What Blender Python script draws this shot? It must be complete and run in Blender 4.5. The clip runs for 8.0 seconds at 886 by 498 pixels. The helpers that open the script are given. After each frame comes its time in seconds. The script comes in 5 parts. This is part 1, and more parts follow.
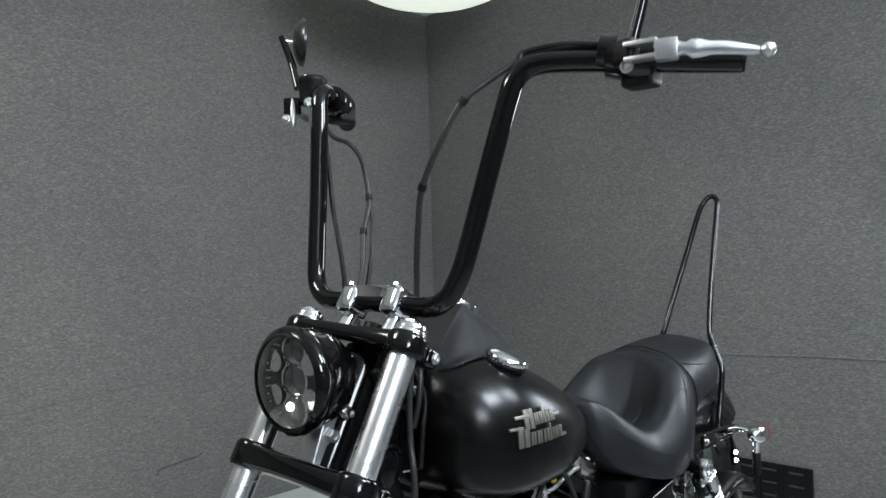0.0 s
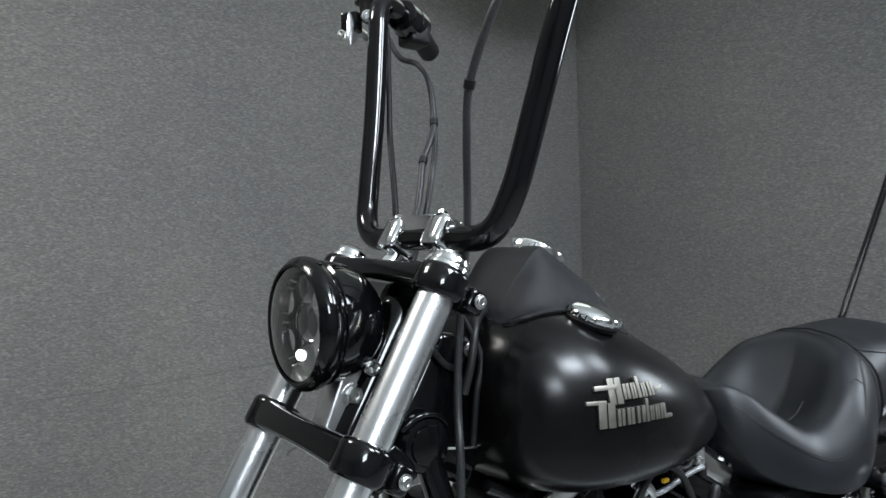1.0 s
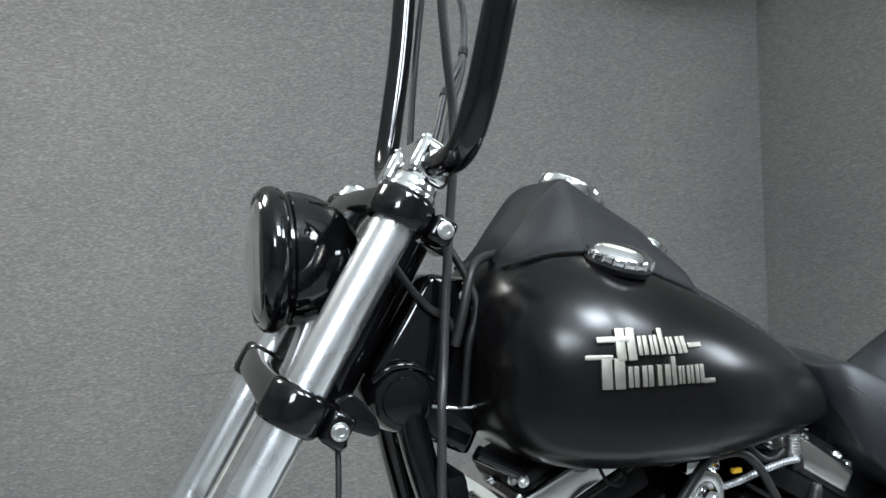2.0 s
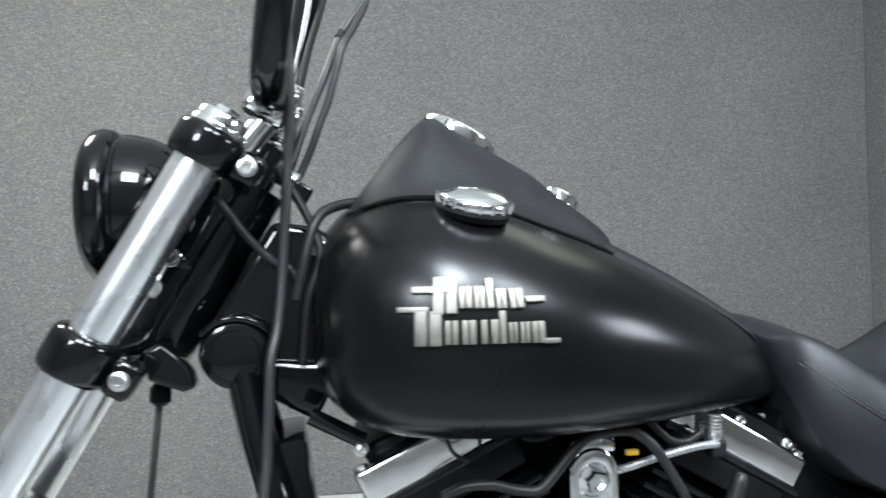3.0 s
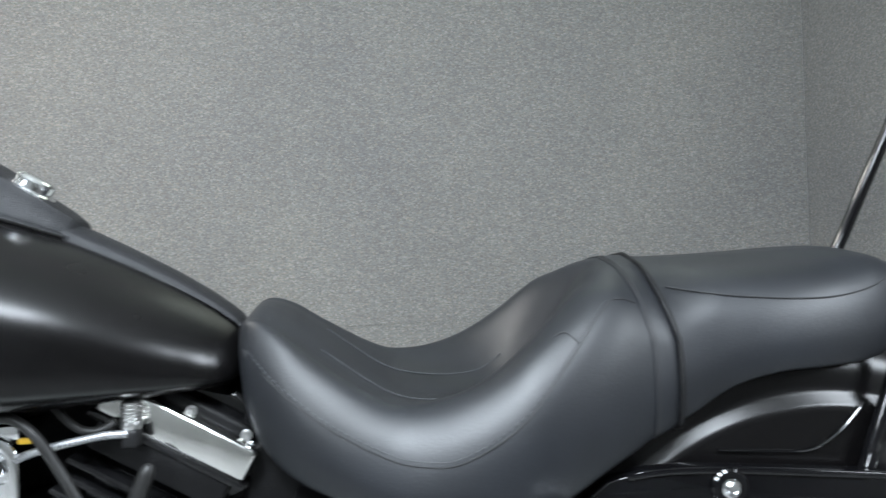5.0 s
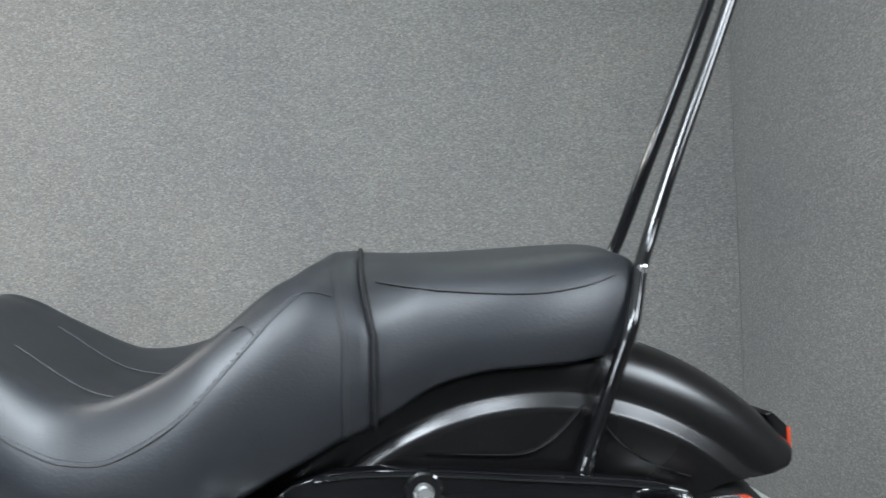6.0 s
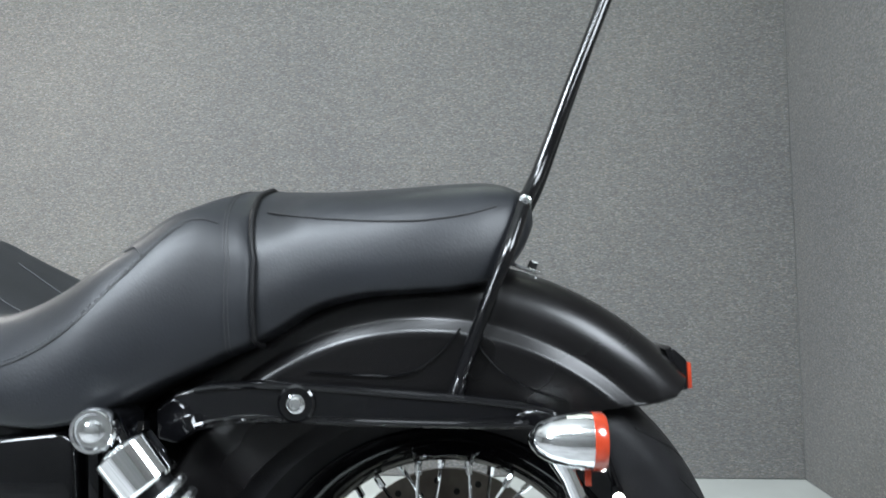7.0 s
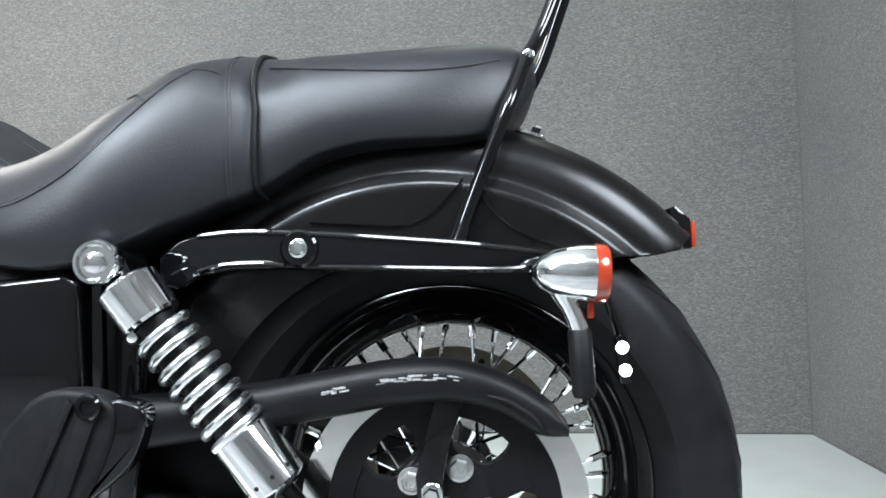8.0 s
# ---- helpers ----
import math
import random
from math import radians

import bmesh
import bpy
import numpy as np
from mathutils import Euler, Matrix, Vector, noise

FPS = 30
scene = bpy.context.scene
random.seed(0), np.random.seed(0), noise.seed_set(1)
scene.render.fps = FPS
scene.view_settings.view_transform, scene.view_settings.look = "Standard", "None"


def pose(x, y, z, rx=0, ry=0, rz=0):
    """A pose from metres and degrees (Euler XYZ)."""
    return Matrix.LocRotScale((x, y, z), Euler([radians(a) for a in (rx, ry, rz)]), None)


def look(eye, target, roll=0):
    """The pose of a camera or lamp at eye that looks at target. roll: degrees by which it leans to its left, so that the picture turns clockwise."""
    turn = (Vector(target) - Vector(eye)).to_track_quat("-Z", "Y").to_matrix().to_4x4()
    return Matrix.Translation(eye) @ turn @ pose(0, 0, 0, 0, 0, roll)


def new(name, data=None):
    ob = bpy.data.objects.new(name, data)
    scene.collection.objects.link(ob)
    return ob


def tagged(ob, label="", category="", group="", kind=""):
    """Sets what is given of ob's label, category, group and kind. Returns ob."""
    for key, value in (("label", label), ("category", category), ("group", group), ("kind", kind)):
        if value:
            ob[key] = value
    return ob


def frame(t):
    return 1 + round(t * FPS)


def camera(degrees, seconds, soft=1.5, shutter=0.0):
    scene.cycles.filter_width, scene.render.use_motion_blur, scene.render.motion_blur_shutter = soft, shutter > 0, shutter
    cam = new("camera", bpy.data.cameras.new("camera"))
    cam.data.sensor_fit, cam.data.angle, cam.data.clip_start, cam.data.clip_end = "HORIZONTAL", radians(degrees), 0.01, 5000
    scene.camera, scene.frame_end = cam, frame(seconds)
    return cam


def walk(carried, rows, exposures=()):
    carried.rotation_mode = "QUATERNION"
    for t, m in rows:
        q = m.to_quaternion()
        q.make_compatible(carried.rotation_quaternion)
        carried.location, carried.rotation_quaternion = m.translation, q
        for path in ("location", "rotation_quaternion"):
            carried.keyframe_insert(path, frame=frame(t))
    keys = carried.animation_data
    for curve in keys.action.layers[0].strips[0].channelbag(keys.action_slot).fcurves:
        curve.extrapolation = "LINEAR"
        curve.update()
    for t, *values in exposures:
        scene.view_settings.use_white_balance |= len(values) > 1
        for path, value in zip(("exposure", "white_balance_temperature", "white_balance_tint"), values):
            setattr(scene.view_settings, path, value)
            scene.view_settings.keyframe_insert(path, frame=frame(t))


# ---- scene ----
cam = camera(62.64, 8.0, soft=1.5, shutter=0.35)
PATH = [
    (0.0, pose(-0.6990, -0.7878, 1.0824, 90.20, 1.75, -50.30)),
    (0.5, pose(-0.5617, -0.7538, 1.0263, 90.45, 1.82, -45.02)),
    (1.0, pose(-0.4296, -0.7324, 0.9784, 90.97, 1.30, -36.77)),
    (1.2, pose(-0.3844, -0.7332, 0.9569, 91.78, 1.44, -34.39)),
    (2.3, pose(-0.0855, -0.7539, 0.8783, 91.54, 1.29, -15.51)),
    (2.5, pose(-0.0321, -0.7555, 0.8650, 91.66, 1.16, -12.80)),
    (3.0, pose(0.1120, -0.7521, 0.8505, 91.20, 1.08, -11.01)),
    (3.5, pose(0.2592, -0.7497, 0.8436, 91.15, 1.25, -9.15)),
    (4.0, pose(0.3950, -0.7613, 0.8335, 91.15, 1.40, -9.57)),
    (4.5, pose(0.5814, -0.8088, 0.8379, 90.74, 1.60, -5.77)),
    (5.0, pose(0.7449, -0.8144, 0.8247, 90.91, 1.61, -5.50)),
    (5.2, pose(0.8115, -0.8075, 0.8311, 90.18, 1.11, -5.90)),
    (6.3, pose(1.1215, -0.8183, 0.7690, 93.21, 1.41, -4.64)),
    (6.5, pose(1.1700, -0.8248, 0.7572, 93.33, 1.38, -1.92)),
    (7.0, pose(1.2671, -0.8511, 0.7054, 93.12, 1.14, 2.43)),
    (7.5, pose(1.2923, -0.8525, 0.6102, 92.97, 1.38, 2.83)),
    (8.0, pose(1.2679, -0.8418, 0.5560, 92.75, 1.15, 2.95)),
]
walk(cam, PATH, [(0.0, -0.38), (0.5, -0.35), (1.0, -0.31), (1.6, 0.05), (2.5, 0.27), (3.2, 0.44), (4.0, 0.54), (5.0, 0.64), (6.5, 0.60), (7.2, 0.60), (8.0, 0.70)])

# ---- world and lamps ----
world = bpy.data.worlds.new("world")
scene.world = world
world.use_nodes = True
world.node_tree.nodes["Background"].inputs[0].default_value = (0.75, 0.85, 1.0, 1)
world.node_tree.nodes["Background"].inputs[1].default_value = 0.05


def area_lamp(eye, target, width, height, watts, colour):
    data = bpy.data.lights.new("area_lamp", "AREA")
    data.shape, data.size, data.size_y, data.energy, data.color = "RECTANGLE", width, height, watts, colour
    ob = new("area_lamp", data)
    ob.matrix_world = look(eye, target)
    return ob


CEIL = 2.43
COOL, NEUT = (0.84, 0.938, 1.04), (1.0, 0.98, 0.94)
# panel lamps: place, aim, colour, watts, side
LAMPS = [((-1.15, -2.6, 2.12), (-0.2, 0.2, 0.8), COOL, 41, 0.60), ((0.25, -1.45, 2.22), (0.1, 0.5, 0.8), COOL, 54, 0.50), ((1.15, -1.45, 2.22), (0.10, 0.5, 0.8), COOL, 25, 0.50),
         ((2.04, -0.80, 1.32), (0.7, -0.15, 0.72), COOL, 11, 0.45), ((-0.9, 0.75, 2.25), (-0.9, 0.75, 0), NEUT, 28, 0.45)]
LAMP_POSES = [look(eye, aim) for eye, aim, *_ in LAMPS]
for m, (eye, aim, tint, watts, side) in zip(LAMP_POSES, LAMPS):
    area_lamp(eye, aim, side, side, watts, tint)
    # added fill behind each panel: brightens ceiling and walls by bounce
    back = area_lamp(eye, aim, side, side, watts * (0.08 if eye[0] > 1.5 else 0.26), tint)
    back.matrix_world = m @ Matrix.Translation((0, 0, 0.05)) @ Matrix.Rotation(math.pi, 4, "X")


# ---- materials ----
def material(name, colour, rough=0.5, metal=0.0, vary=0.0, scale=30.0, bump=0.0, bump_scale=200.0, rough_vary=0.0, coat=0.0,
             stretch=(1, 1, 1), specular=0.5, tint=None):
    m = bpy.data.materials.new(name)
    m.use_nodes = True
    t = m.node_tree
    b = t.nodes["Principled BSDF"]
    b.inputs["Base Color"].default_value = (*colour, 1)
    b.inputs["Roughness"].default_value = rough
    b.inputs["Metallic"].default_value = metal
    b.inputs["Coat Weight"].default_value = coat
    b.inputs["Coat Roughness"].default_value = 0.05
    b.inputs["Specular IOR Level"].default_value = specular
    tc = t.nodes.new("ShaderNodeTexCoord")
    mp = t.nodes.new("ShaderNodeMapping")
    mp.inputs["Scale"].default_value = stretch
    t.links.new(tc.outputs["Object"], mp.inputs["Vector"])

    def noise_node(s, detail=4.0):
        n = t.nodes.new("ShaderNodeTexNoise")
        n.inputs["Scale"].default_value, n.inputs["Detail"].default_value = s, detail
        t.links.new(mp.outputs["Vector"], n.inputs["Vector"])
        return n

    if vary:
        n = noise_node(scale)
        r = t.nodes.new("ShaderNodeValToRGB")
        low = tuple(c * (1 - vary) for c in colour)
        high = tuple(min(1, c * (1 + vary)) for c in (tint or colour))
        r.color_ramp.elements[0].position, r.color_ramp.elements[1].position = 0.32, 0.68
        r.color_ramp.elements[0].color, r.color_ramp.elements[1].color = (*low, 1), (*high, 1)
        t.links.new(n.outputs["Fac"], r.inputs["Fac"])
        t.links.new(r.outputs["Color"], b.inputs["Base Color"])
    if rough_vary:
        n = noise_node(scale * 0.35)
        mr = t.nodes.new("ShaderNodeMapRange")
        mr.inputs["From Min"].default_value, mr.inputs["From Max"].default_value = 0.3, 0.7
        mr.inputs["To Min"].default_value, mr.inputs["To Max"].default_value = max(0.01, rough - rough_vary), rough + rough_vary
        t.links.new(n.outputs["Fac"], mr.inputs["Value"])
        t.links.new(mr.outputs["Result"], b.inputs["Roughness"])
    if bump:
        n = noise_node(bump_scale, 3.0)
        bp = t.nodes.new("ShaderNodeBump")
        bp.inputs["Strength"].default_value, bp.inputs["Distance"].default_value = 1.0, bump
        t.links.new(n.outputs["Fac"], bp.inputs["Height"])
        t.links.new(bp.outputs["Normal"], b.inputs["Normal"])
    return m


def carpet_material(name, along):
    """Heathered ribbed carpet: flecks drawn out along the wall, broad soiling, pile relief."""
    m = bpy.data.materials.new(name)
    m.use_nodes = True
    t = m.node_tree
    b = t.nodes["Principled BSDF"]
    b.inputs["Roughness"].default_value = 0.95
    b.inputs["Specular IOR Level"].default_value = 0.15
    b.inputs["Sheen Weight"].default_value = 0.15
    tc = t.nodes.new("ShaderNodeTexCoord")
    mp = t.nodes.new("ShaderNodeMapping")
    mp.inputs["Scale"].default_value = along
    t.links.new(tc.outputs["Object"], mp.inputs["Vector"])

    def ramp(n, stops):
        r = t.nodes.new("ShaderNodeValToRGB")
        while len(r.color_ramp.elements) < len(stops):
            r.color_ramp.elements.new(0.5)
        for e, (p, c) in zip(r.color_ramp.elements, stops):
            e.position, e.color = p, (*c, 1)
        t.links.new(n.outputs["Fac"], r.inputs["Fac"])
        return r

    def noise_node(s, detail, plain=False):
        n = t.nodes.new("ShaderNodeTexNoise")
        n.inputs["Scale"].default_value, n.inputs["Detail"].default_value = s, detail
        t.links.new((tc.outputs["Object"] if plain else mp.outputs["Vector"]), n.inputs["Vector"])
        return n

    cells = t.nodes.new("ShaderNodeTexVoronoi")
    cells.inputs["Scale"].default_value = 1.0
    t.links.new(mp.outputs["Vector"], cells.inputs["Vector"])
    split = t.nodes.new("ShaderNodeSeparateColor")
    t.links.new(cells.outputs["Color"], split.inputs["Color"])

    def cell_ramp(channel, stops):
        r = t.nodes.new("ShaderNodeValToRGB")
        while len(r.color_ramp.elements) < len(stops):
            r.color_ramp.elements.new(0.5)
        for e, (p, c) in zip(r.color_ramp.elements, stops):
            e.position, e.color = p, (*c, 1)
        t.links.new(split.outputs[channel], r.inputs["Fac"])
        return r

    flecks = cell_ramp("Red", [(0.0, (0.109, 0.108, 0.103)), (0.35, (0.137, 0.135, 0.130)), (0.75, (0.158, 0.155, 0.148)), (1.0, (0.214, 0.207, 0.196))])
    hue = cell_ramp("Green", [(0.0, (0.95, 0.99, 1.03)), (0.4, (1, 1, 1)), (0.7, (1, 1, 1)), (1.0, (1.07, 1.0, 0.93))])
    soil = ramp(noise_node(1.3, 4.0, True), [(0.3, (0.88, 0.88, 0.9)), (0.7, (1.08, 1.07, 1.05))])
    one = t.nodes.new("ShaderNodeMix")
    two = t.nodes.new("ShaderNodeMix")
    for mix in (one, two):
        mix.data_type, mix.blend_type = "RGBA", "MULTIPLY"
        mix.inputs[0].default_value = 1.0
    t.links.new(flecks.outputs["Color"], one.inputs[6])
    t.links.new(hue.outputs["Color"], one.inputs[7])
    t.links.new(one.outputs[2], two.inputs[6])
    t.links.new(soil.outputs["Color"], two.inputs[7])
    t.links.new(two.outputs[2], b.inputs["Base Color"])
    bp = t.nodes.new("ShaderNodeBump")
    bp.inputs["Strength"].default_value, bp.inputs["Distance"].default_value = 0.25, 0.0005
    t.links.new(noise_node(1.4, 4.0).outputs["Fac"], bp.inputs["Height"])
    t.links.new(bp.outputs["Normal"], b.inputs["Normal"])
    return m


def glow_material(name, colour, strength):
    m = bpy.data.materials.new(name)
    m.use_nodes = True
    b = m.node_tree.nodes["Principled BSDF"]
    b.inputs["Base Color"].default_value = (*colour, 1)
    b.inputs["Emission Color"].default_value = (*colour, 1)
    b.inputs["Emission Strength"].default_value = strength
    return m


def glass_material(name, colour, rough=0.02):
    m = bpy.data.materials.new(name)
    m.use_nodes = True
    b = m.node_tree.nodes["Principled BSDF"]
    b.inputs["Base Color"].default_value = (*colour, 1)
    b.inputs["Roughness"].default_value = rough
    b.inputs["Transmission Weight"].default_value = 1.0
    b.inputs["IOR"].default_value = 1.45
    return m


CARPET_N = carpet_material("carpet_north", (120, 120, 310))
CARPET_E = carpet_material("carpet_east", (120, 120, 310))
WHITE_FLOOR = material("white_floor", (0.62, 0.645, 0.62), 0.35, vary=0.04, scale=6, rough_vary=0.08)
WHITE_CEIL = material("white_ceiling", (0.78, 0.79, 0.77), 0.7, vary=0.04, scale=3)
PALE_WALL = material("pale_wall", (0.28, 0.285, 0.285), 0.8, vary=0.08, scale=2)
# front floor tone is set to hold back bounce and reflections
GREY_FLOOR = material("front_floor_grey", (0.23, 0.23, 0.226), 0.6, vary=0.25, scale=4, rough_vary=0.1, bump=0.0004, bump_scale=60)
SATIN = material("satin_black_paint", (0.0022, 0.0020, 0.0021), 0.265, vary=0.25, scale=9, rough_vary=0.02, bump=0.00002, bump_scale=900, specular=0.31)
GLOSS = material("gloss_black", (0.0025, 0.0025, 0.0029), 0.05, vary=0.3, scale=14, rough_vary=0.02, specular=0.42)
POWDER = material("powder_black", (0.0045, 0.0045, 0.0049), 0.42, specular=0.18, vary=0.3, scale=25, bump=0.0003, bump_scale=700)
ENGINE = material("engine_black", (0.004, 0.004, 0.0043), 0.45, specular=0.16, vary=0.4, scale=30, bump=0.0005, bump_scale=500)
LEATHER = material("seat_leather", (0.0066, 0.0076, 0.0096), 0.46, vary=0.25, scale=10, rough_vary=0.07, bump=0.0002, bump_scale=420, specular=0.41)
CONSOLE = material("console_vinyl", (0.0085, 0.0088, 0.0102), 0.5, specular=0.27, vary=0.2, scale=18, bump=0.0008, bump_scale=650)
THREAD = material("seam_thread", (0.012, 0.012, 0.013), 0.6)
THREAD_GREY = material("seam_thread_grey", (0.024, 0.026, 0.029), 0.6)
CHROME = material("chrome", (0.86, 0.87, 0.88), 0.06, 1.0, rough_vary=0.03, scale=40)
FORK_METAL = material("fork_metal", (0.92, 0.93, 0.94), 0.27, 1.0, rough_vary=0.05, scale=30, stretch=(1, 1, 1))
LEVER = material("lever_alloy", (0.74, 0.745, 0.75), 0.33, 1.0, vary=0.06, scale=60, rough_vary=0.06)
ALU = material("polished_aluminium", (0.80, 0.80, 0.78), 0.16, 1.0, vary=0.12, scale=20, rough_vary=0.06)
BRUSHED = material("brushed_alloy", (0.50, 0.49, 0.46), 0.34, 1.0, vary=0.2, scale=120, rough_vary=0.06, bump=0.0001, bump_scale=400)
ZINC = material("zinc_bolt", (0.62, 0.62, 0.61), 0.28, 1.0, vary=0.1, scale=200)
EMBLEM = material("emblem_metal", (0.265, 0.252, 0.222), 0.48, 1.0, vary=0.1, scale=120)
RUBBER = material("rubber", (0.006, 0.006, 0.0064), 0.5, specular=0.18, vary=0.3, scale=60, bump=0.0002, bump_scale=900)
HOSE = material("cable_hose", (0.007, 0.007, 0.0074), 0.5, specular=0.2, vary=0.3, scale=80)
TYRE = material("tyre_rubber", (0.007, 0.007, 0.0076), 0.45, specular=0.2, vary=0.35, scale=25, rough_vary=0.08, bump=0.0003, bump_scale=600)
DISC = material("brake_disc", (0.16, 0.14, 0.12), 0.38, 1.0, vary=0.2, scale=40)
AMBER = material("orange_lens", (0.30, 0.030, 0.010), 0.18, vary=0.15, scale=60, coat=0.6)
GLASS = glass_material("clear_glass", (1, 1, 1))
CARRIER = material("lens_carrier", (0.006, 0.006, 0.006), 0.25, 0.0, vary=0.2, scale=60)
DIAL = material("dial_face", (0.02, 0.02, 0.022), 0.4)
SCUFF = material("scuffed_bare_metal", (0.20, 0.198, 0.195), 0.6, 0.1, vary=0.5, scale=300)
WHITE_GLOW = glow_material("white_glow", (1.0, 0.98, 0.92), 30)
LAMP_PANEL = glow_material("lamp_diffuser", (0.95, 0.98, 1.0), 3.0)
GLASS_DARK = material("projector_glass", (0.035, 0.037, 0.04), 0.03, 0.0, coat=1.0)
YELLOW = material("yellow_plastic", (0.6, 0.36, 0.02), 0.4)
MIRROR = material("mirror_back", (0.015, 0.015, 0.016), 0.25, vary=0.2, scale=30)
LEAD = material("grey_rubber_hose", (0.013, 0.0128, 0.0125), 0.42, specular=0.30, vary=0.25, scale=60)
FIN = material("fin_black", (0.005, 0.005, 0.0053), 0.26, specular=0.40, vary=0.3, scale=40, rough_vary=0.08, bump=0.0003, bump_scale=300)


def braid_material(name, dark, light, metal):
    """Woven sleeving: small squares of two threads, with relief."""
    m = material(name, dark, 0.42, metal)
    nodes, links = m.node_tree.nodes, m.node_tree.links
    place, check, relief = nodes.new("ShaderNodeTexCoord"), nodes.new("ShaderNodeTexChecker"), nodes.new("ShaderNodeBump")
    check.inputs["Scale"].default_value = 520
    check.inputs["Color1"].default_value = (*dark, 1)
    check.inputs["Color2"].default_value = (*light, 1)
    relief.inputs["Distance"].default_value = 0.0004
    links.new(place.outputs["Object"], check.inputs["Vector"])
    links.new(check.outputs["Fac"], relief.inputs["Height"])
    b = nodes["Principled BSDF"]
    links.new(check.outputs["Color"], b.inputs["Base Color"])
    links.new(relief.outputs["Normal"], b.inputs["Normal"])
    return m


BRAID = braid_material("black_braid", (0.009, 0.009, 0.0095), (0.027, 0.0275, 0.028), 0.0)
STEEL_BRAID = braid_material("steel_braid", (0.10, 0.10, 0.105), (0.55, 0.56, 0.58), 0.8)


# ---- building tools ----
def part(name, bm, mat, parent=None, label="", sharp=38):
    bm.normal_update()
    me = bpy.data.meshes.new(name)
    bm.to_mesh(me)
    bm.free()
    me.materials.append(mat)
    for p in me.polygons:
        p.use_smooth = True
    me.set_sharp_from_angle(angle=radians(sharp))
    ob = new(name, me)
    if parent:
        ob.parent = parent
    return tagged(ob, label)


def spline(xs, ys, x):
    """Smooth curve through the knots, without overshoot at its ends."""
    xs, ys = np.array(xs, float), np.array(ys, float)
    slope = np.gradient(ys, xs)
    i = int(np.clip(np.searchsorted(xs, x) - 1, 0, len(xs) - 2))
    h = xs[i + 1] - xs[i]
    u = float(np.clip((x - xs[i]) / h, 0, 1))
    return float((2 * u**3 - 3 * u**2 + 1) * ys[i] + (u**3 - 2 * u**2 + u) * h * slope[i] + (3 * u**2 - 2 * u**3) * ys[i + 1] + (u**3 - u**2) * h * slope[i + 1])


def curve_points(points, steps=8):
    pts = [Vector(p) for p in points]
    if len(pts) < 3:
        return pts
    out = []
    for i in range(len(pts) - 1):
        a, b = pts[i], pts[i + 1]
        p0, p3 = pts[max(i - 1, 0)], pts[min(i + 2, len(pts) - 1)]
        for k in range(steps):
            u = k / steps
            out.append(0.5 * ((2 * a) + (b - p0) * u + (2 * p0 - 5 * a + 4 * b - p3) * u * u + (3 * a - p0 - 3 * b + p3) * u**3))
    return out + [pts[-1]]


def add_loft(bm, rings, closed=False, cap=True):
    rows = [[bm.verts.new(p) for p in ring] for ring in rings]
    n = len(rows[0])
    pairs = list(zip(rows, rows[1:])) + ([(rows[-1], rows[0])] if closed else [])
    for a, b in pairs:
        for i in range(n):
            j = (i + 1) % n
            bm.faces.new((a[i], a[j], b[j], b[i]))
    if cap and not closed:
        bm.faces.new(list(reversed(rows[0])))
        bm.faces.new(rows[-1])
    return bm


def fix(bm):
    bmesh.ops.recalc_face_normals(bm, faces=bm.faces)
    return bm


def add_tube(bm, points, radius, sides=12, steps=8, flat=1.0):
    pts = curve_points(points, steps)
    rings = []
    up = None
    for i, p in enumerate(pts):
        d = (pts[min(i + 1, len(pts) - 1)] - pts[max(i - 1, 0)]).normalized()
        if up is None:
            up = d.orthogonal().normalized()
        up = (up - d * up.dot(d)).normalized()
        side = d.cross(up)
        u = i / (len(pts) - 1)
        r = radius if isinstance(radius, (int, float)) else float(np.interp(u, np.linspace(0, 1, len(radius)), radius))
        rings.append([p + r * (math.cos(a) * up + flat * math.sin(a) * side) for a in np.linspace(0, 2 * math.pi, sides, endpoint=False)])
    add_loft(bm, rings)
    return bm


def tube(points, radius, sides=12, steps=8, flat=1.0):
    return fix(add_tube(bmesh.new(), points, radius, sides, steps, flat))


def add_lathe(bm, profile, origin, axis, sides=24, cap=True, closed=False):
    """profile: rows of (way along the axis, radius)."""
    axis = Vector(axis).normalized()
    up = axis.orthogonal().normalized()
    side = axis.cross(up)
    rings = [[Vector(origin) + axis * s + max(r, 0.0001) * (math.cos(a) * up + math.sin(a) * side) for a in np.linspace(0, 2 * math.pi, sides, endpoint=False)] for s, r in profile]
    return add_loft(bm, rings, closed=closed, cap=cap)


def lathe(profile, origin, axis, sides=24, cap=True, closed=False):
    return fix(add_lathe(bmesh.new(), profile, origin, axis, sides, cap, closed))


def add_box(bm, centre, size, turn=None, bevel=0.0, segments=2):
    m = Matrix.Translation(centre) @ (turn.to_4x4() if turn else Matrix.Identity(4)) @ Matrix.Diagonal((*size, 1))
    made = bmesh.ops.create_cube(bm, size=1, matrix=m)
    if bevel:
        edges = list({e for v in made["verts"] for e in v.link_edges})
        bmesh.ops.bevel(bm, geom=edges, offset=bevel, segments=segments, affect="EDGES", profile=0.6)
    return bm


def box(centre, size, turn=None, bevel=0.0, segments=2):
    return add_box(bmesh.new(), centre, size, turn, bevel, segments)


def span(low, high, bevel=0.0):
    return box([(a + b) / 2 for a, b in zip(low, high)], [b - a for a, b in zip(low, high)], None, bevel)


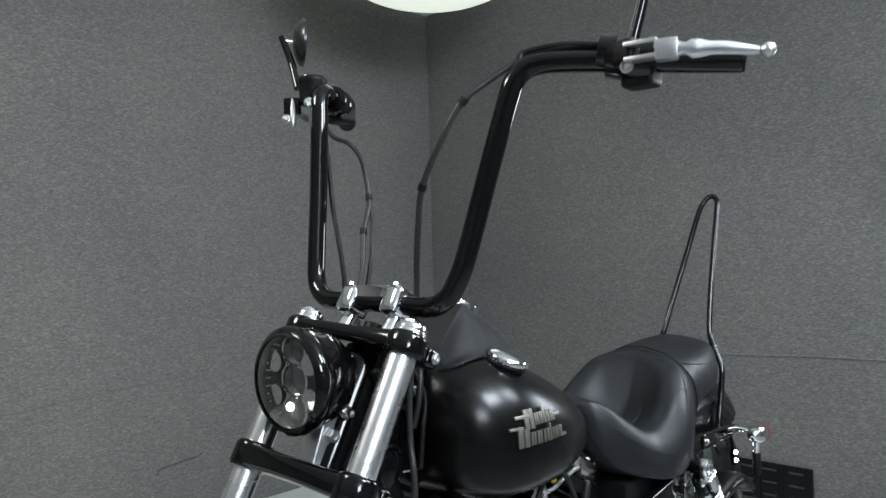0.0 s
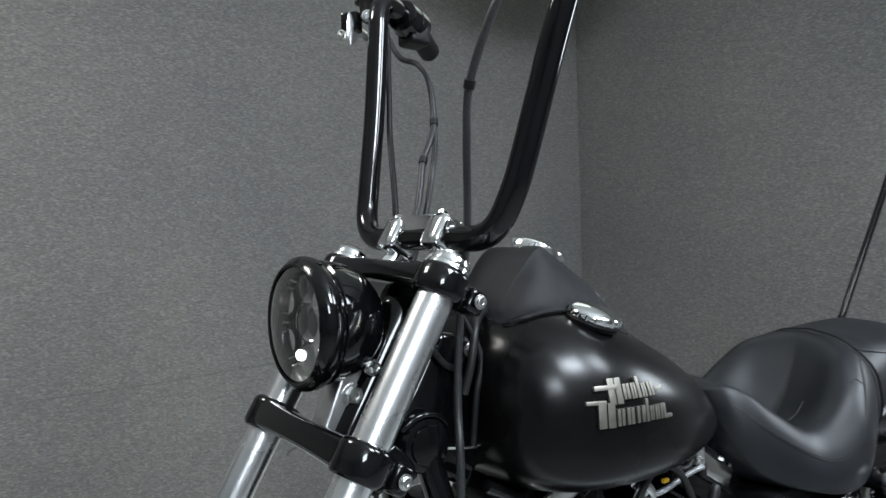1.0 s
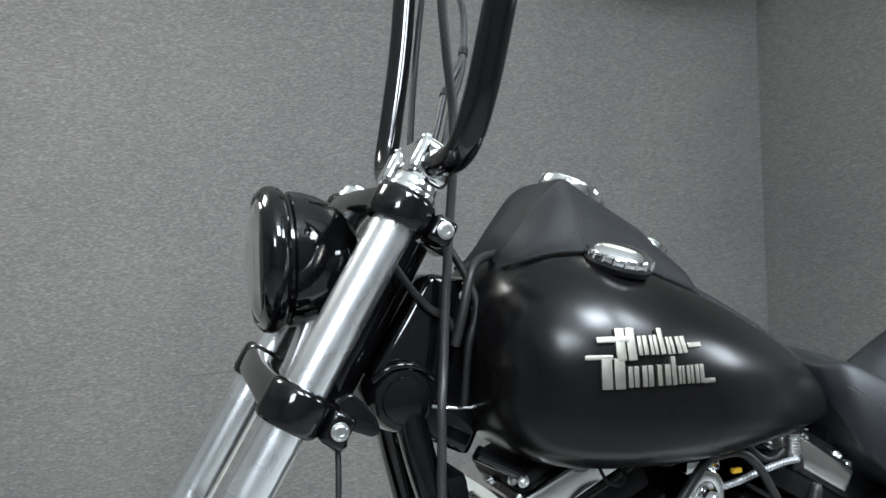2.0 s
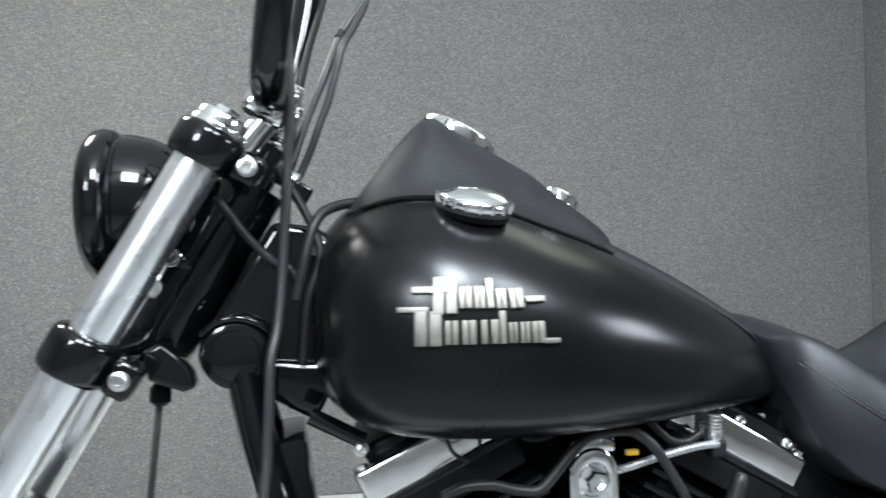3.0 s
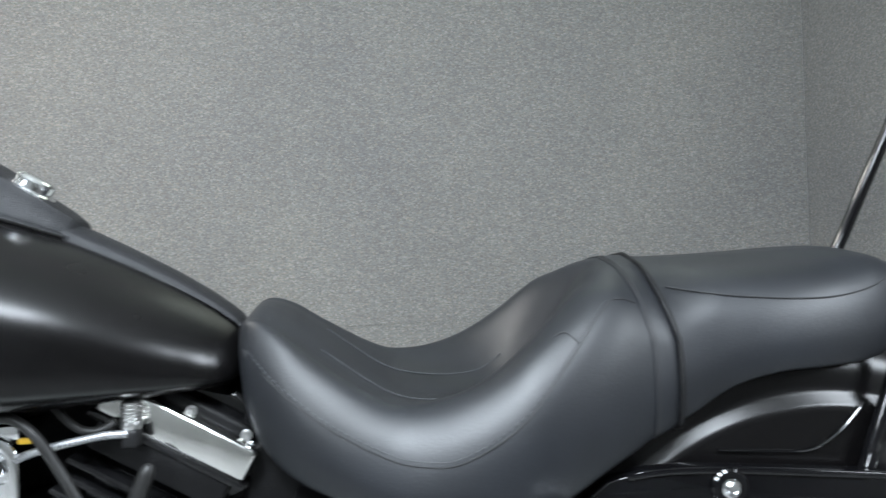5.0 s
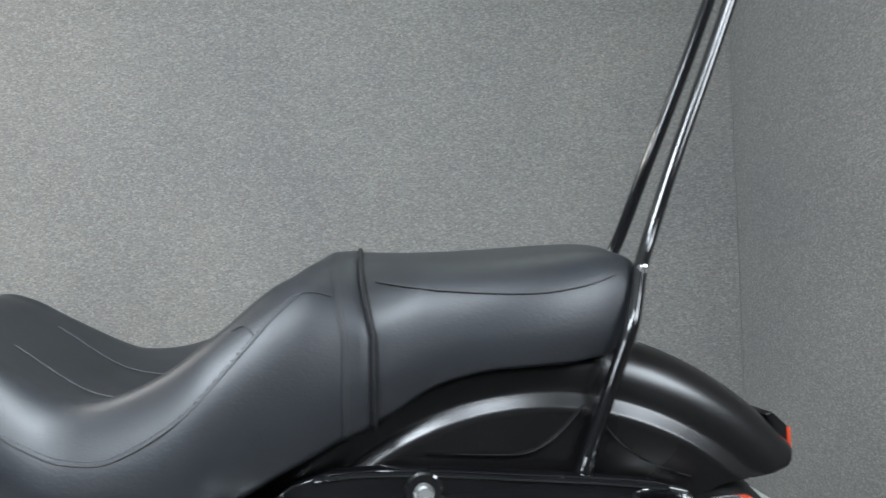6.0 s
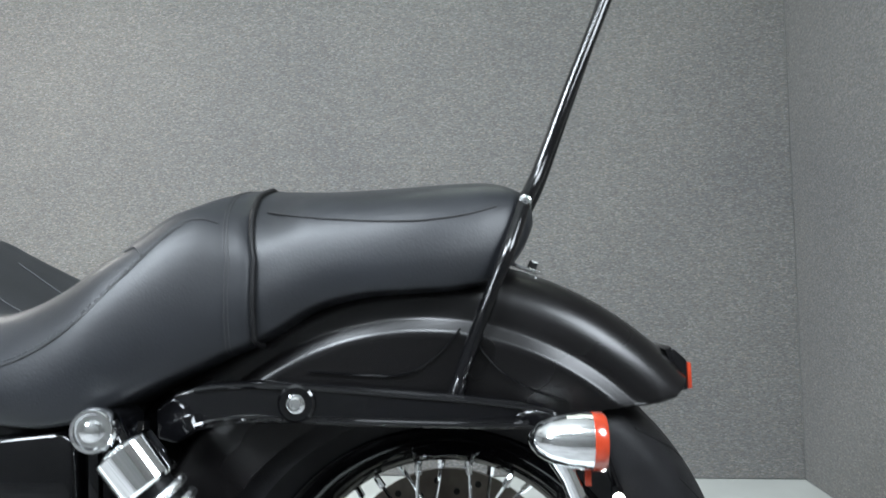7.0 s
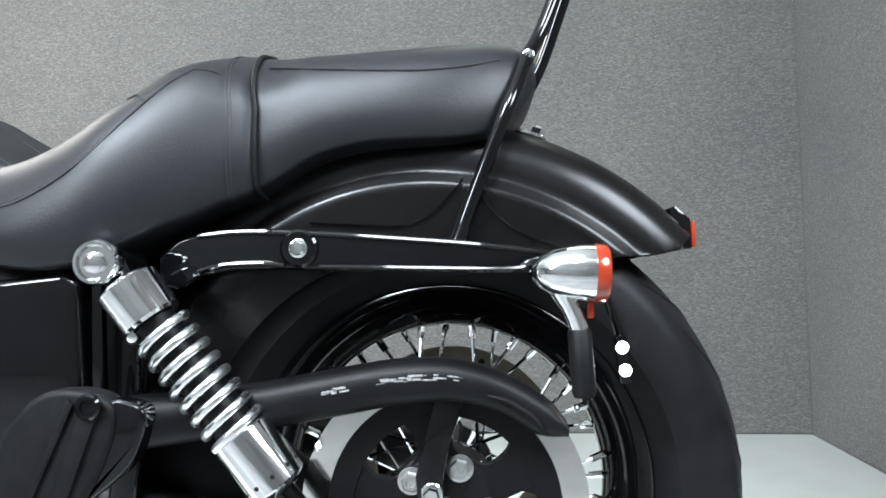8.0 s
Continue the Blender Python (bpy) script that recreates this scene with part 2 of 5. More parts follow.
def plate(outline, y0, y1, bevel=0.0, segments=2):
    """A flat outline of (x, z) rows, thick from y0 to y1."""
    bm = bmesh.new()
    a = [bm.verts.new((x, y0, z)) for x, z in outline]
    b = [bm.verts.new((x, y1, z)) for x, z in outline]
    bm.faces.new(a)
    bm.faces.new(list(reversed(b)))
    for i in range(len(a)):
        j = (i + 1) % len(a)
        bm.faces.new((a[j], a[i], b[i], b[j]))
    fix(bm)
    if bevel:
        bmesh.ops.bevel(bm, geom=[e for e in bm.edges if e.calc_face_angle(0) > 0.5], offset=bevel, segments=segments, affect="EDGES", profile=0.6)
    return bm


def smooth_loop(outline, steps=5):
    """A closed outline drawn as a smooth curve."""
    n = len(outline)
    pts = [(x, 0, z) for x, z in [outline[(k - 2) % n] for k in range(n + 5)]]
    c = curve_points(pts, steps)[2 * steps:(n + 2) * steps]
    return [(p.x, p.z) for p in c]


def y_turn(deg):
    return Matrix.Rotation(radians(deg), 3, "Y")


def bolt(name, place, axis, radius, height, parent, mat=None, hexed=True, label=""):
    """A bolt: washer, hexagonal or round head, hollow in its middle."""
    bm = bmesh.new()
    add_lathe(bm, [(0, radius * 1.35), (height * 0.2, radius * 1.35), (height * 0.25, radius * 1.25)], place, axis, 20)
    a = Vector(axis).normalized()
    add_lathe(bm, [(height * 0.2, radius), (height * 0.85, radius), (height, radius * 0.85), (height * 1.0, radius * 0.5), (height * 0.7, radius * 0.45)], place, a, 6 if hexed else 20)
    return part(name, fix(bm), mat or ZINC, parent, label, 30)


# ---- the room ----
ROOM = Matrix.Translation((2.467, 1.914, 0)) @ Matrix.Rotation(radians(-4), 4, "Z")
LONG, DEEP = 5.6, 5.2


def structure(name, bm, mat, label, category, parent=None):
    ob = part(name, bm, mat, parent)
    if not parent:
        ob.matrix_world = ROOM
        tagged(ob, label, category, kind="structure")
    return ob


GROUND = -0.02
structure("floor", span((-LONG, -2.3, -0.14), (0, 0, GROUND)), WHITE_FLOOR, "smooth white studio floor", "floor")
# unseen floor before the machine, kept greyer to limit light from below
structure("floor_front", span((-LONG, -DEEP, -0.14), (0, -2.3, GROUND)), GREY_FLOOR, "unseen grey front floor, its tone set to limit bounce light", "floor")
stage = part("stage", span((-0.85, -0.34, GROUND), (1.72, 0.38, 0.016), 0.004), WHITE_FLOOR)
tagged(stage, "low white display board under the motorcycle", "stage", kind="structure")
structure("ceiling", span((-LONG - 0.12, -DEEP - 0.12, CEIL), (0.12, 0.12, CEIL + 0.1)), WHITE_CEIL, "plain white painted studio ceiling", "ceiling")
wall = structure("wall_north", span((-LONG, 0.01, -0.14), (0.01, 0.12, CEIL)), PALE_WALL, "long studio wall covered in grey heathered carpet", "wall")
part("carpet", span((-LONG, 0, -0.017), (-0.0012, 0.0099, CEIL)), CARPET_N, wall, "grey heathered carpet")
part("carpet_fold", tube([(-3.4, 0.0005, 0.50), (-2.6, 0.0005, 0.535), (-2.11, 0, 0.557), (-1.81, -0.0008, 0.581), (-1.58, 0, 0.587), (-1.25, 0.0015, 0.605), (-0.95, 0.005, 0.62)], 0.0030, 8, 6), CARPET_N, wall, "shallow sagging fold in the carpet")
part("carpet_fold", tube([(-1.64, 0, 0.215), (-1.60, -0.0015, 0.232), (-1.52, 0, 0.236), (-1.46, -0.001, 0.244)], 0.0040, 8, 6), CARPET_N, wall, "torn raised carpet edge")
wall = structure("wall_east", span((0.01, -DEEP, -0.14), (0.12, 0.01, CEIL)), PALE_WALL, "short studio wall covered in grey heathered carpet", "wall")
part("carpet", span((0, -DEEP, -0.017), (0.0099, -0.0012, CEIL)), CARPET_E, wall, "grey heathered carpet")
part("carpet_fold", tube([(0.005, -1.35, 0.622), (0.0012, -1.55, 0.624), (0, -1.73, 0.626), (-0.0005, -2.03, 0.640), (0, -2.5, 0.646), (0.0005, -3.4, 0.65)], 0.0038, 8, 6), CARPET_E, wall, "shallow fold in the carpet")
# two unseen walls added to close the room; their tone tunes the reflections
structure("wall_south", span((-LONG, -DEEP - 0.12, -0.14), (0.12, -DEEP, CEIL)), PALE_WALL, "plain pale grey unseen wall, added to close the room", "wall")
structure("wall_west", span((-LONG - 0.12, -DEEP, -0.14), (-LONG, 0.12, CEIL)), PALE_WALL, "plain pale grey unseen wall, added to close the room", "wall")


def panel_light(m, side):
    """A square lamp: housing rim, glowing diffuser, two rods up to the ceiling."""
    root = new("panel_light")
    root.matrix_world = m
    w = side / 2 + 0.005
    bm = bmesh.new()
    for u, v, du, dv in ((0, w + 0.015, 2 * w + 0.06, 0.03), (0, -w - 0.015, 2 * w + 0.06, 0.03), (w + 0.015, 0, 0.03, 2 * w), (-w - 0.015, 0, 0.03, 2 * w)):
        add_box(bm, (u, v, 0.025), (du, dv, 0.05))
    part("housing", bm, WHITE_CEIL, root)
    part("diffuser", box((0, 0, 0.025), (2 * w - 0.002, 2 * w - 0.002, 0.03)), LAMP_PANEL, root, "white glowing diffuser")
    for u in (-w - 0.015, w + 0.015):
        foot = m @ Vector((u, w, 0.04))
        part("rod", tube([(u, w, 0.04), m.inverted() @ Vector((foot.x, foot.y, CEIL))], 0.004, 6), ZINC, root)
    return tagged(root, "white square panel lamp hung below the ceiling, switched on", "lamp", "panel lamps")


for m, (eye, aim, tint, watts, side) in zip(LAMP_POSES, LAMPS):
    panel_light(m, side)


def dome_light(place):
    root = new("dome_light")
    root.location = place
    prof = [(-0.25 * math.cos(a), 0.45 * math.sin(a)) for a in np.linspace(0.01, math.pi / 2, 14)]
    part("diffuser", lathe(prof + [(0.03, 0.45), (0.03, 0.40)], (0, 0, 0), (0, 0, 1), 48), LAMP_DOME, root, "pale translucent fabric dome")
    part("rim", lathe([(-0.012, 0.452), (0.014, 0.452), (0.014, 0.462), (-0.012, 0.462)], (0, 0, 0), (0, 0, 1), 48, cap=False, closed=True), WHITE_CEIL, root)
    part("stem", lathe([(0.0, 0.02), (CEIL - place[2], 0.02)], (0, 0, 0), (0, 0, 1), 12), WHITE_CEIL, root)
    return tagged(root, "large pale fabric dome light hung below the ceiling", "lamp")


LAMP_DOME = glow_material("dome_fabric", (0.80, 0.86, 0.76), 1.05)
dome_light((1.55, 1.09, 2.335))


def wall_panel(place):
    """A low black louvred panel on the carpeted wall."""
    root = new("wall_panel")
    root.matrix_world = ROOM @ Matrix.Translation(place)
    part("backing", box((0, 0, 0), (0.012, 0.40, 0.15), None, 0.003), POWDER, root)
    for y in (-0.19, -0.085, 0.0, 0.19):
        part("rib", box((-0.008, y, 0), (0.01, 0.008, 0.15), None, 0.002), RUBBER, root)
    for row in (-0.05, 0.0, 0.05):
        for y in (-0.14, -0.04, 0.05, 0.13):
            part("slot", box((-0.0075, y, row), (0.006, 0.055, 0.008), None, 0.002), BRUSHED_DARK, root, "worn grey slot")
    return tagged(root, "low black slotted panel fixed to the carpeted wall", "wall panel")


BRUSHED_DARK = material("worn_dark_metal", (0.05, 0.05, 0.05), 0.45, 0.5, vary=0.3, scale=80)
wall_panel((-0.014, -1.80, 0.135))

bm = tube([(-1.645, -0.002, 0.205), (-1.635, -0.004, 0.228), (-1.55, -0.004, 0.238), (-1.47, -0.004, 0.246), (-1.44, -0.002, 0.262)], 0.0012, 6, 4)
thread = part("loose_thread", bm, THREAD, None)
thread.matrix_world = ROOM
tagged(thread, "dark loose carpet thread at a torn edge", "thread")


# ---- the motorcycle: front at low x, left side at low y ----
bike = tagged(new("motorcycle"), "satin black cruiser motorcycle with tall handlebars and chrome forks", "motorcycle")
REAR, FRONT = Vector((1.228, 0, 0.337)), Vector((-0.335, 0, 0.342))
ARCH = Vector((1.208, 0, 0.355))
LEFT = Vector((0, -1, 0))


def wheel(centre, outer, bead, half, name, parent):
    root = part(name, lathe([(-half * 0.62, bead + 0.004), (-half * 0.95, bead + 0.03), (-half, (bead + outer) / 2 + 0.012), (-half * 0.86, outer - 0.022), (-half * 0.45, outer - 0.006),
                             (0, outer), (half * 0.45, outer - 0.006), (half * 0.86, outer - 0.022), (half, (bead + outer) / 2 + 0.012), (half * 0.95, bead + 0.03), (half * 0.62, bead + 0.004)],
                            centre, (0, 1, 0), 96, cap=False, closed=True), TYRE, parent, "black rubber tyre")
    rim = [(-0.7, 0.006), (-0.62, 0.012), (-0.55, -0.004), (-0.3, -0.028), (0, -0.033), (0.3, -0.028), (0.55, -0.004), (0.62, 0.012), (0.7, 0.006), (0.6, -0.008), (0.3, -0.034), (0, -0.039), (-0.3, -0.034), (-0.6, -0.008)]
    part("rim", lathe([(half * s, bead + r) for s, r in rim], centre, (0, 1, 0), 72, cap=False, closed=True), GLOSS, root, "black laced rim")
    part("hub", lathe([(-0.07, 0.03), (-0.055, 0.036), (-0.05, 0.05), (-0.042, 0.05), (-0.03, 0.028), (0.03, 0.028), (0.042, 0.05), (0.05, 0.05), (0.055, 0.036), (0.07, 0.03)], centre, (0, 1, 0), 32), GLOSS, root)
    for k in range(40):
        side = -1 if k % 2 else 1
        cross = 1 if (k // 2) % 2 else -1
        a = 2 * math.pi * k / 40
        b = a + cross * radians(38)
        outer_end = centre + Vector((math.cos(a) * (bead - 0.030), side * 0.008, math.sin(a) * (bead - 0.030)))
        inner_end = centre + Vector((math.cos(b) * 0.046, side * 0.046, math.sin(b) * 0.046))
        way = (inner_end - outer_end).normalized()
        bm = bmesh.new()
        add_tube(bm, [outer_end, inner_end], 0.0021, 6)
        add_tube(bm, [outer_end - way * 0.006, outer_end + way * 0.022], 0.0043, 8)
        part("spoke", fix(bm), CHROME, root)
    return root


# wheels
rear_wheel = wheel(REAR, 0.321, 0.211, 0.078, "rear_tyre", bike)
for k in range(22):
    a0 = 2 * math.pi * k / 22
    for s in (-1, 1):
        pts = []
        for u in np.linspace(0, 1, 9):
            a, y = a0 + 0.30 * u ** 1.4 * (1 if k % 2 else 0.8), s * (0.012 + 0.054 * u)
            r = 0.3204 - float(np.interp(abs(y), [0, 0.035, 0.067, 0.078], [0, 0.006, 0.022, 0.05]))
            pts.append(REAR + Vector((math.cos(a) * r, y, math.sin(a) * r)))
        if 0.9 > math.sin(a0) > -0.6 and math.cos(a0) > 0.2:
            part("tread_groove", tube(pts, 0.0018, 6, 2), RUBBER, rear_wheel)
wheel(FRONT, 0.326, 0.235, 0.055, "front_tyre", bike)
part("brake_disc", lathe([(0.088, 0.098), (0.094, 0.098), (0.094, 0.140), (0.088, 0.140)], REAR, (0, 1, 0), 64, cap=False, closed=True), DISC, rear_wheel, "drilled brown-tinted brake disc")
for k in range(30):
    a = 2 * math.pi * k / 30
    r = 0.112 if k % 2 else 0.126
    part("disc_hole", lathe([(0.0865, 0.0042), (0.0955, 0.0042)], REAR + Vector((math.cos(a) * r, 0, math.sin(a) * r)), (0, 1, 0), 10), RUBBER, rear_wheel)

# drive pulley with five windows
pulley = part("drive_pulley", lathe([(-0.100, 0.115), (-0.100, 0.141), (-0.122, 0.141), (-0.122, 0.115)], REAR, (0, 1, 0), 72, cap=False, closed=True), ALU, bike, "worn bright pulley rim")
part("inner_ring", lathe([(-0.104, 0.090), (-0.104, 0.1145), (-0.1225, 0.1145), (-0.1225, 0.090)], REAR, (0, 1, 0), 64, cap=False, closed=True), POWDER, pulley)
part("boss", lathe([(-0.075, 0.055), (-0.118, 0.055), (-0.122, 0.048), (-0.122, 0.03)], REAR, (0, 1, 0), 40), POWDER, pulley)
for k in range(5):
    a = radians(90 + 8 + 72 * k)
    u, v = Vector((math.cos(a), 0, math.sin(a))), Vector((-math.sin(a), 0, math.cos(a)))
    rings = []
    for s, w in ((0.040, 0.030), (0.056, 0.018), (0.074, 0.018), (0.094, 0.034)):
        c = REAR + u * s
        rings.append([c + v * w + Vector((0, y, 0)) for y in (-0.106, -0.120)] + [c - v * w + Vector((0, y, 0)) for y in (-0.120, -0.106)])
    part("spoke_arm", fix(add_loft(bmesh.new(), rings)), POWDER, pulley)
for k in range(5):
    a = radians(68 + 72 * k)
    bolt("pulley_bolt", REAR + Vector((math.cos(a) * 0.042, -0.121, math.sin(a) * 0.042)), LEFT, 0.0100, 0.008, pulley, ZINC, True, "dull zinc bolt")
axle = part("rear_axle", lathe([(-0.16, 0.012), (0.16, 0.012)], REAR, (0, 1, 0), 16), ZINC, bike)
bolt("guard_bolt", (1.2177, -0.148, 0.359), LEFT, 0.0078, 0.012, axle, CHROME)
part("adjuster_bracket", plate([(1.204, 0.342), (1.230, 0.342), (1.229, 0.374), (1.236, 0.407), (1.252, 0.448), (1.222, 0.448), (1.211, 0.407), (1.202, 0.374)], -0.148, -0.136, 0.003), GLOSS, bike, "glossy black arm from axle to guard")
part("swingarm", tube([(0.86, -0.100, 0.345), (1.0, -0.105, 0.315), (1.12, -0.112, 0.312), (1.23, -0.112, 0.335)], [0.026, 0.024, 0.022, 0.020], 16, 6), POWDER, bike)
part("swingarm", tube([(0.86, 0.115, 0.375), (1.0, 0.122, 0.36), (1.12, 0.128, 0.345), (1.23, 0.128, 0.345)], [0.030, 0.028, 0.026, 0.024], 16, 6), POWDER, bike)

part("pivot_casting", plate([(0.84, 0.30), (0.85, 0.40), (0.94, 0.41), (1.05, 0.40), (1.10, 0.36), (1.10, 0.27), (0.9, 0.26)], -0.085, -0.06, 0.008), ENGINE, bike)

# belt guard: long dark cover that bends down behind the pulley
gx = [0.905, 0.98, 1.058, 1.13, 1.19, 1.241, 1.285, 1.318, 1.338, 1.346]
gt = [0.450, 0.456, 0.464, 0.476, 0.484, 0.483, 0.470, 0.452, 0.435, 0.424]
gb = [0.398, 0.408, 0.420, 0.432, 0.442, 0.444, 0.433, 0.413, 0.411, 0.412]
rings = []
for x in np.linspace(gx[0], gx[-1], 48):
    t, b = spline(gx, gt, x), spline(gx, gb, x)
    c, h = (t + b) / 2, (t - b) / 2 + 0.001
    rings.append([Vector((x, -0.135 + 0.028 * math.copysign(abs(math.cos(a)) ** 0.75, math.cos(a)), c + h * math.copysign(abs(math.sin(a)) ** 0.75, math.sin(a)))) for a in np.linspace(0, 2 * math.pi, 20, endpoint=False)])
guard = part("belt_guard", fix(add_loft(bmesh.new(), rings)), POWDER, bike, "matt black belt guard, scuffed along its top")
part("guard_lip", tube([(1.272, -0.1625, 0.452), (1.290, -0.1630, 0.447), (1.307, -0.1630, 0.437), (1.318, -0.1625, 0.427), (1.324, -0.1615, 0.416)], [0.001, 0.003, 0.003, 0.003, 0.002], 8, 5), POWDER, guard)
rnd = random.Random(4)
for a, b, n in ((1.120, 1.140, 7), (1.172, 1.232, 24), (1.240, 1.25, 3)):
    for k in range(n):
        x = a + (b - a) * (k + rnd.random() * 0.6) / n
        t, bt = spline(gx, gt, x), spline(gx, gb, x)
        ang = radians(rnd.uniform(2, 13))
        h = (t - bt) / 2 + 0.001
        p = Vector((x, -0.135 - 0.028 * math.cos(ang) ** 0.75, (t + bt) / 2 + h * math.sin(ang) ** 0.75))
        tilt = math.atan2(spline(gx, gt, x + 0.01) - spline(gx, gt, x - 0.01), 0.02)
        bm = box(p, (rnd.uniform(0.004, 0.013), 0.0013, rnd.uniform(0.0008, 0.0026)), Matrix.Rotation(-tilt, 3, "Y") @ Matrix.Rotation(radians(-18), 3, "X"), 0.0005, 1)
        part("scuff", bm, SCUFF, guard, "bare scuffed metal")

# rear fender
def fender_ring(centre, radius, a, half, drop, thick, rib=0.0, depth=1.0):
    """Cross-section of a fender at the angle a: crown, shoulder with a pressed rib, straight side."""
    prof = [(0, 0), (0.30, -0.002), (0.50, -0.0065), (0.65, -0.013), (0.76, -0.0225), (0.83, -0.034), (0.865, -0.046), (0.875, -0.058), (0.88, -0.064), (0.895, -0.068), (0.98, -0.0775 + rib * 0.1), (1.0, -0.081), (1.004, -0.087), (1.0, -0.095), (1.0, -0.097 - drop)]
    keep = float(np.interp(depth, [-r for _, r in prof], [y for y, _ in prof]))
    prof = [(min(y, keep), max(r, -depth)) for y, r in prof]
    out = [(y * half, radius + r) for y, r in prof]
    inn = [(y * half - (thick if y > 0.9 else 0), radius + r - (0 if y > 0.9 else thick)) for y, r in reversed(prof)]
    loop = [(-y, r) for y, r in reversed(out[1:])] + out + inn[:-1] + [(-y, r) for y, r in reversed(inn)]
    u = Vector((math.cos(a), 0, math.sin(a)))
    return [centre + u * r + Vector((0, y, 0)) for y, r in loop]


rings = [fender_ring(ARCH, 0.386, radians(a), 0.092, 0.062, 0.003, 0.006, float(np.interp(a, [41.0, 43, 46, 50, 56], [0.030, 0.052, 0.072, 0.095, 0.15]))) for a in np.linspace(41.0, 168, 90)]
rear_fender = part("rear_fender", fix(add_loft(bmesh.new(), rings)), SATIN, bike, "satin black steel rear fender with a pressed rib", 50)
part("panel_crease", tube([(1.092, -0.0948, 0.622), (1.15, -0.0948, 0.618), (1.185, -0.0948, 0.617), (1.205, -0.0948, 0.622), (1.225, -0.0948, 0.635), (1.245, -0.0948, 0.655), (1.252, -0.0948, 0.664)], 0.0011, 6, 5), GLOSS, rear_fender)
part("panel_crease", tube([(1.262, -0.0948, 0.662), (1.275, -0.0948, 0.64), (1.295, -0.0948, 0.618), (1.325, -0.0948, 0.6), (1.36, -0.0948, 0.588)], 0.0011, 6, 5), GLOSS, rear_fender)
bolt("fender_bolt", (1.336, -0.004, 0.7225), (0.33, 0, 0.94), 0.0085, 0.012, rear_fender, CHROME)
bracket = part("seat_tab", box((1.325, 0, 0.727), (0.035, 0.03, 0.004), y_turn(20), 0.001), CHROME, rear_fender)

# tail lamp at the fender's end
tail = part("tail_light", plate([(1.475, 0.634), (1.483, 0.637), (1.499, 0.622), (1.499, 0.589), (1.491, 0.588), (1.484, 0.610)], -0.036, 0.036, 0.003), GLOSS, bike, "black tail light with orange lens")
part("lens", plate([(1.4995, 0.620), (1.504, 0.619), (1.5045, 0.591), (1.4995, 0.590)], -0.034, 0.034, 0.0015), AMBER, tail, "orange-red lens")
# two bright spots behind the signal, drawn as emitting discs on a block
spot_block = part("spot_pair", box((1.411, -0.085, 0.476), (0.012, 0.012, 0.05), y_turn(-6), 0.003), GLOSS, bike, "small black block with two glowing white discs")
for z, x in ((0.488, 1.410), (0.465, 1.4125)):
    part("glow_disc", lathe([(0, 0.0062), (0.003, 0.0058), (0.0055, 0.0035), (0.006, 0.001)], (x, -0.0905, z), LEFT, 14), WHITE_GLOW, spot_block, "glowing white disc")
part("stay", tube([(1.395, -0.085, 0.545), (1.402, -0.085, 0.52), (1.409, -0.085, 0.498)], 0.004, 8), GLOSS, spot_block)

# fender strut with its long recess
outer = [(0.945, 0.560), (0.944, 0.590), (0.965, 0.606), (1.0, 0.6145), (1.05, 0.616), (1.145, 0.609), (1.247, 0.600), (1.31, 0.592), (1.345, 0.583), (1.352, 0.572), (1.335, 0.565), (1.25, 0.5665), (1.15, 0.570), (1.08, 0.574), (1.02, 0.574), (0.985, 0.567), (0.965, 0.555)]
strut = part("fender_strut", plate(outer, -0.124, -0.103, 0.004, 3), GLOSS, bike, "glossy black fender strut with a raised edge")
edge_top = [(0.985, 0.6085), (1.03, 0.612), (1.10, 0.609), (1.18, 0.602), (1.26, 0.5945), (1.325, 0.586)]
part("raised_edge", tube([(x, -0.1245, z) for x, z in edge_top], 0.0028, 8, 5), GLOSS, strut)
part("raised_edge", tube([(x, -0.1245, z) for x, z in ((1.108, 0.5755), (1.14, 0.5745), (1.22, 0.5715), (1.30, 0.5695), (1.318, 0.574))], 0.0028, 8, 5), GLOSS, strut)
part("raised_edge", tube([(x, -0.1245, z) for x, z in ((0.985, 0.573), (1.01, 0.579), (1.05, 0.580), (1.073, 0.5775))], 0.0028, 8, 5), GLOSS, strut)
part("bolt_boss", lathe([(0, 0.019), (0.004, 0.019), (0.006, 0.0165)], (1.088, -0.123, 0.594), LEFT, 28), GLOSS, strut)
bolt("strut_bolt", (1.088, -0.128, 0.594), LEFT, 0.0070, 0.007, strut, CHROME, False, "chrome socket bolt")
part("fender_strut", plate(outer, 0.103, 0.124, 0.004, 3), GLOSS, bike)

# passenger grab bar
def rail(s):
    return [(1.248, s * 0.104, 0.606), (1.261, s * 0.1035, 0.640), (1.284, s * 0.102, 0.697), (1.301, s * 0.099, 0.738), (1.312, s * 0.087, 0.766)]


NEAR = rail(-1) + [(1.324, -0.070, 0.798), (1.342, -0.054, 0.834), (1.377, -0.046, 0.920), (1.430, -0.040, 1.047), (1.480, -0.036, 1.172)]
FAR = rail(1) + [(1.328, 0.088, 0.790), (1.352, 0.082, 0.834), (1.384, 0.066, 0.920), (1.431, 0.041, 1.047), (1.474, 0.016, 1.172)]
loop = NEAR + [(1.494, -0.034, 1.205), (1.500, -0.024, 1.220), (1.499, -0.010, 1.222), (1.489, 0.003, 1.207)] + list(reversed(FAR))
sissy = part("grab_bar", tube(loop, 0.0078, 14, 6), GLOSS, bike, "tall glossy black looped grab bar")
part("cross_bar", tube([(1.324, -0.070, 0.797), (1.330, 0.0, 0.797), (1.330, 0.087, 0.795)], 0.006, 10), GLOSS, sissy)
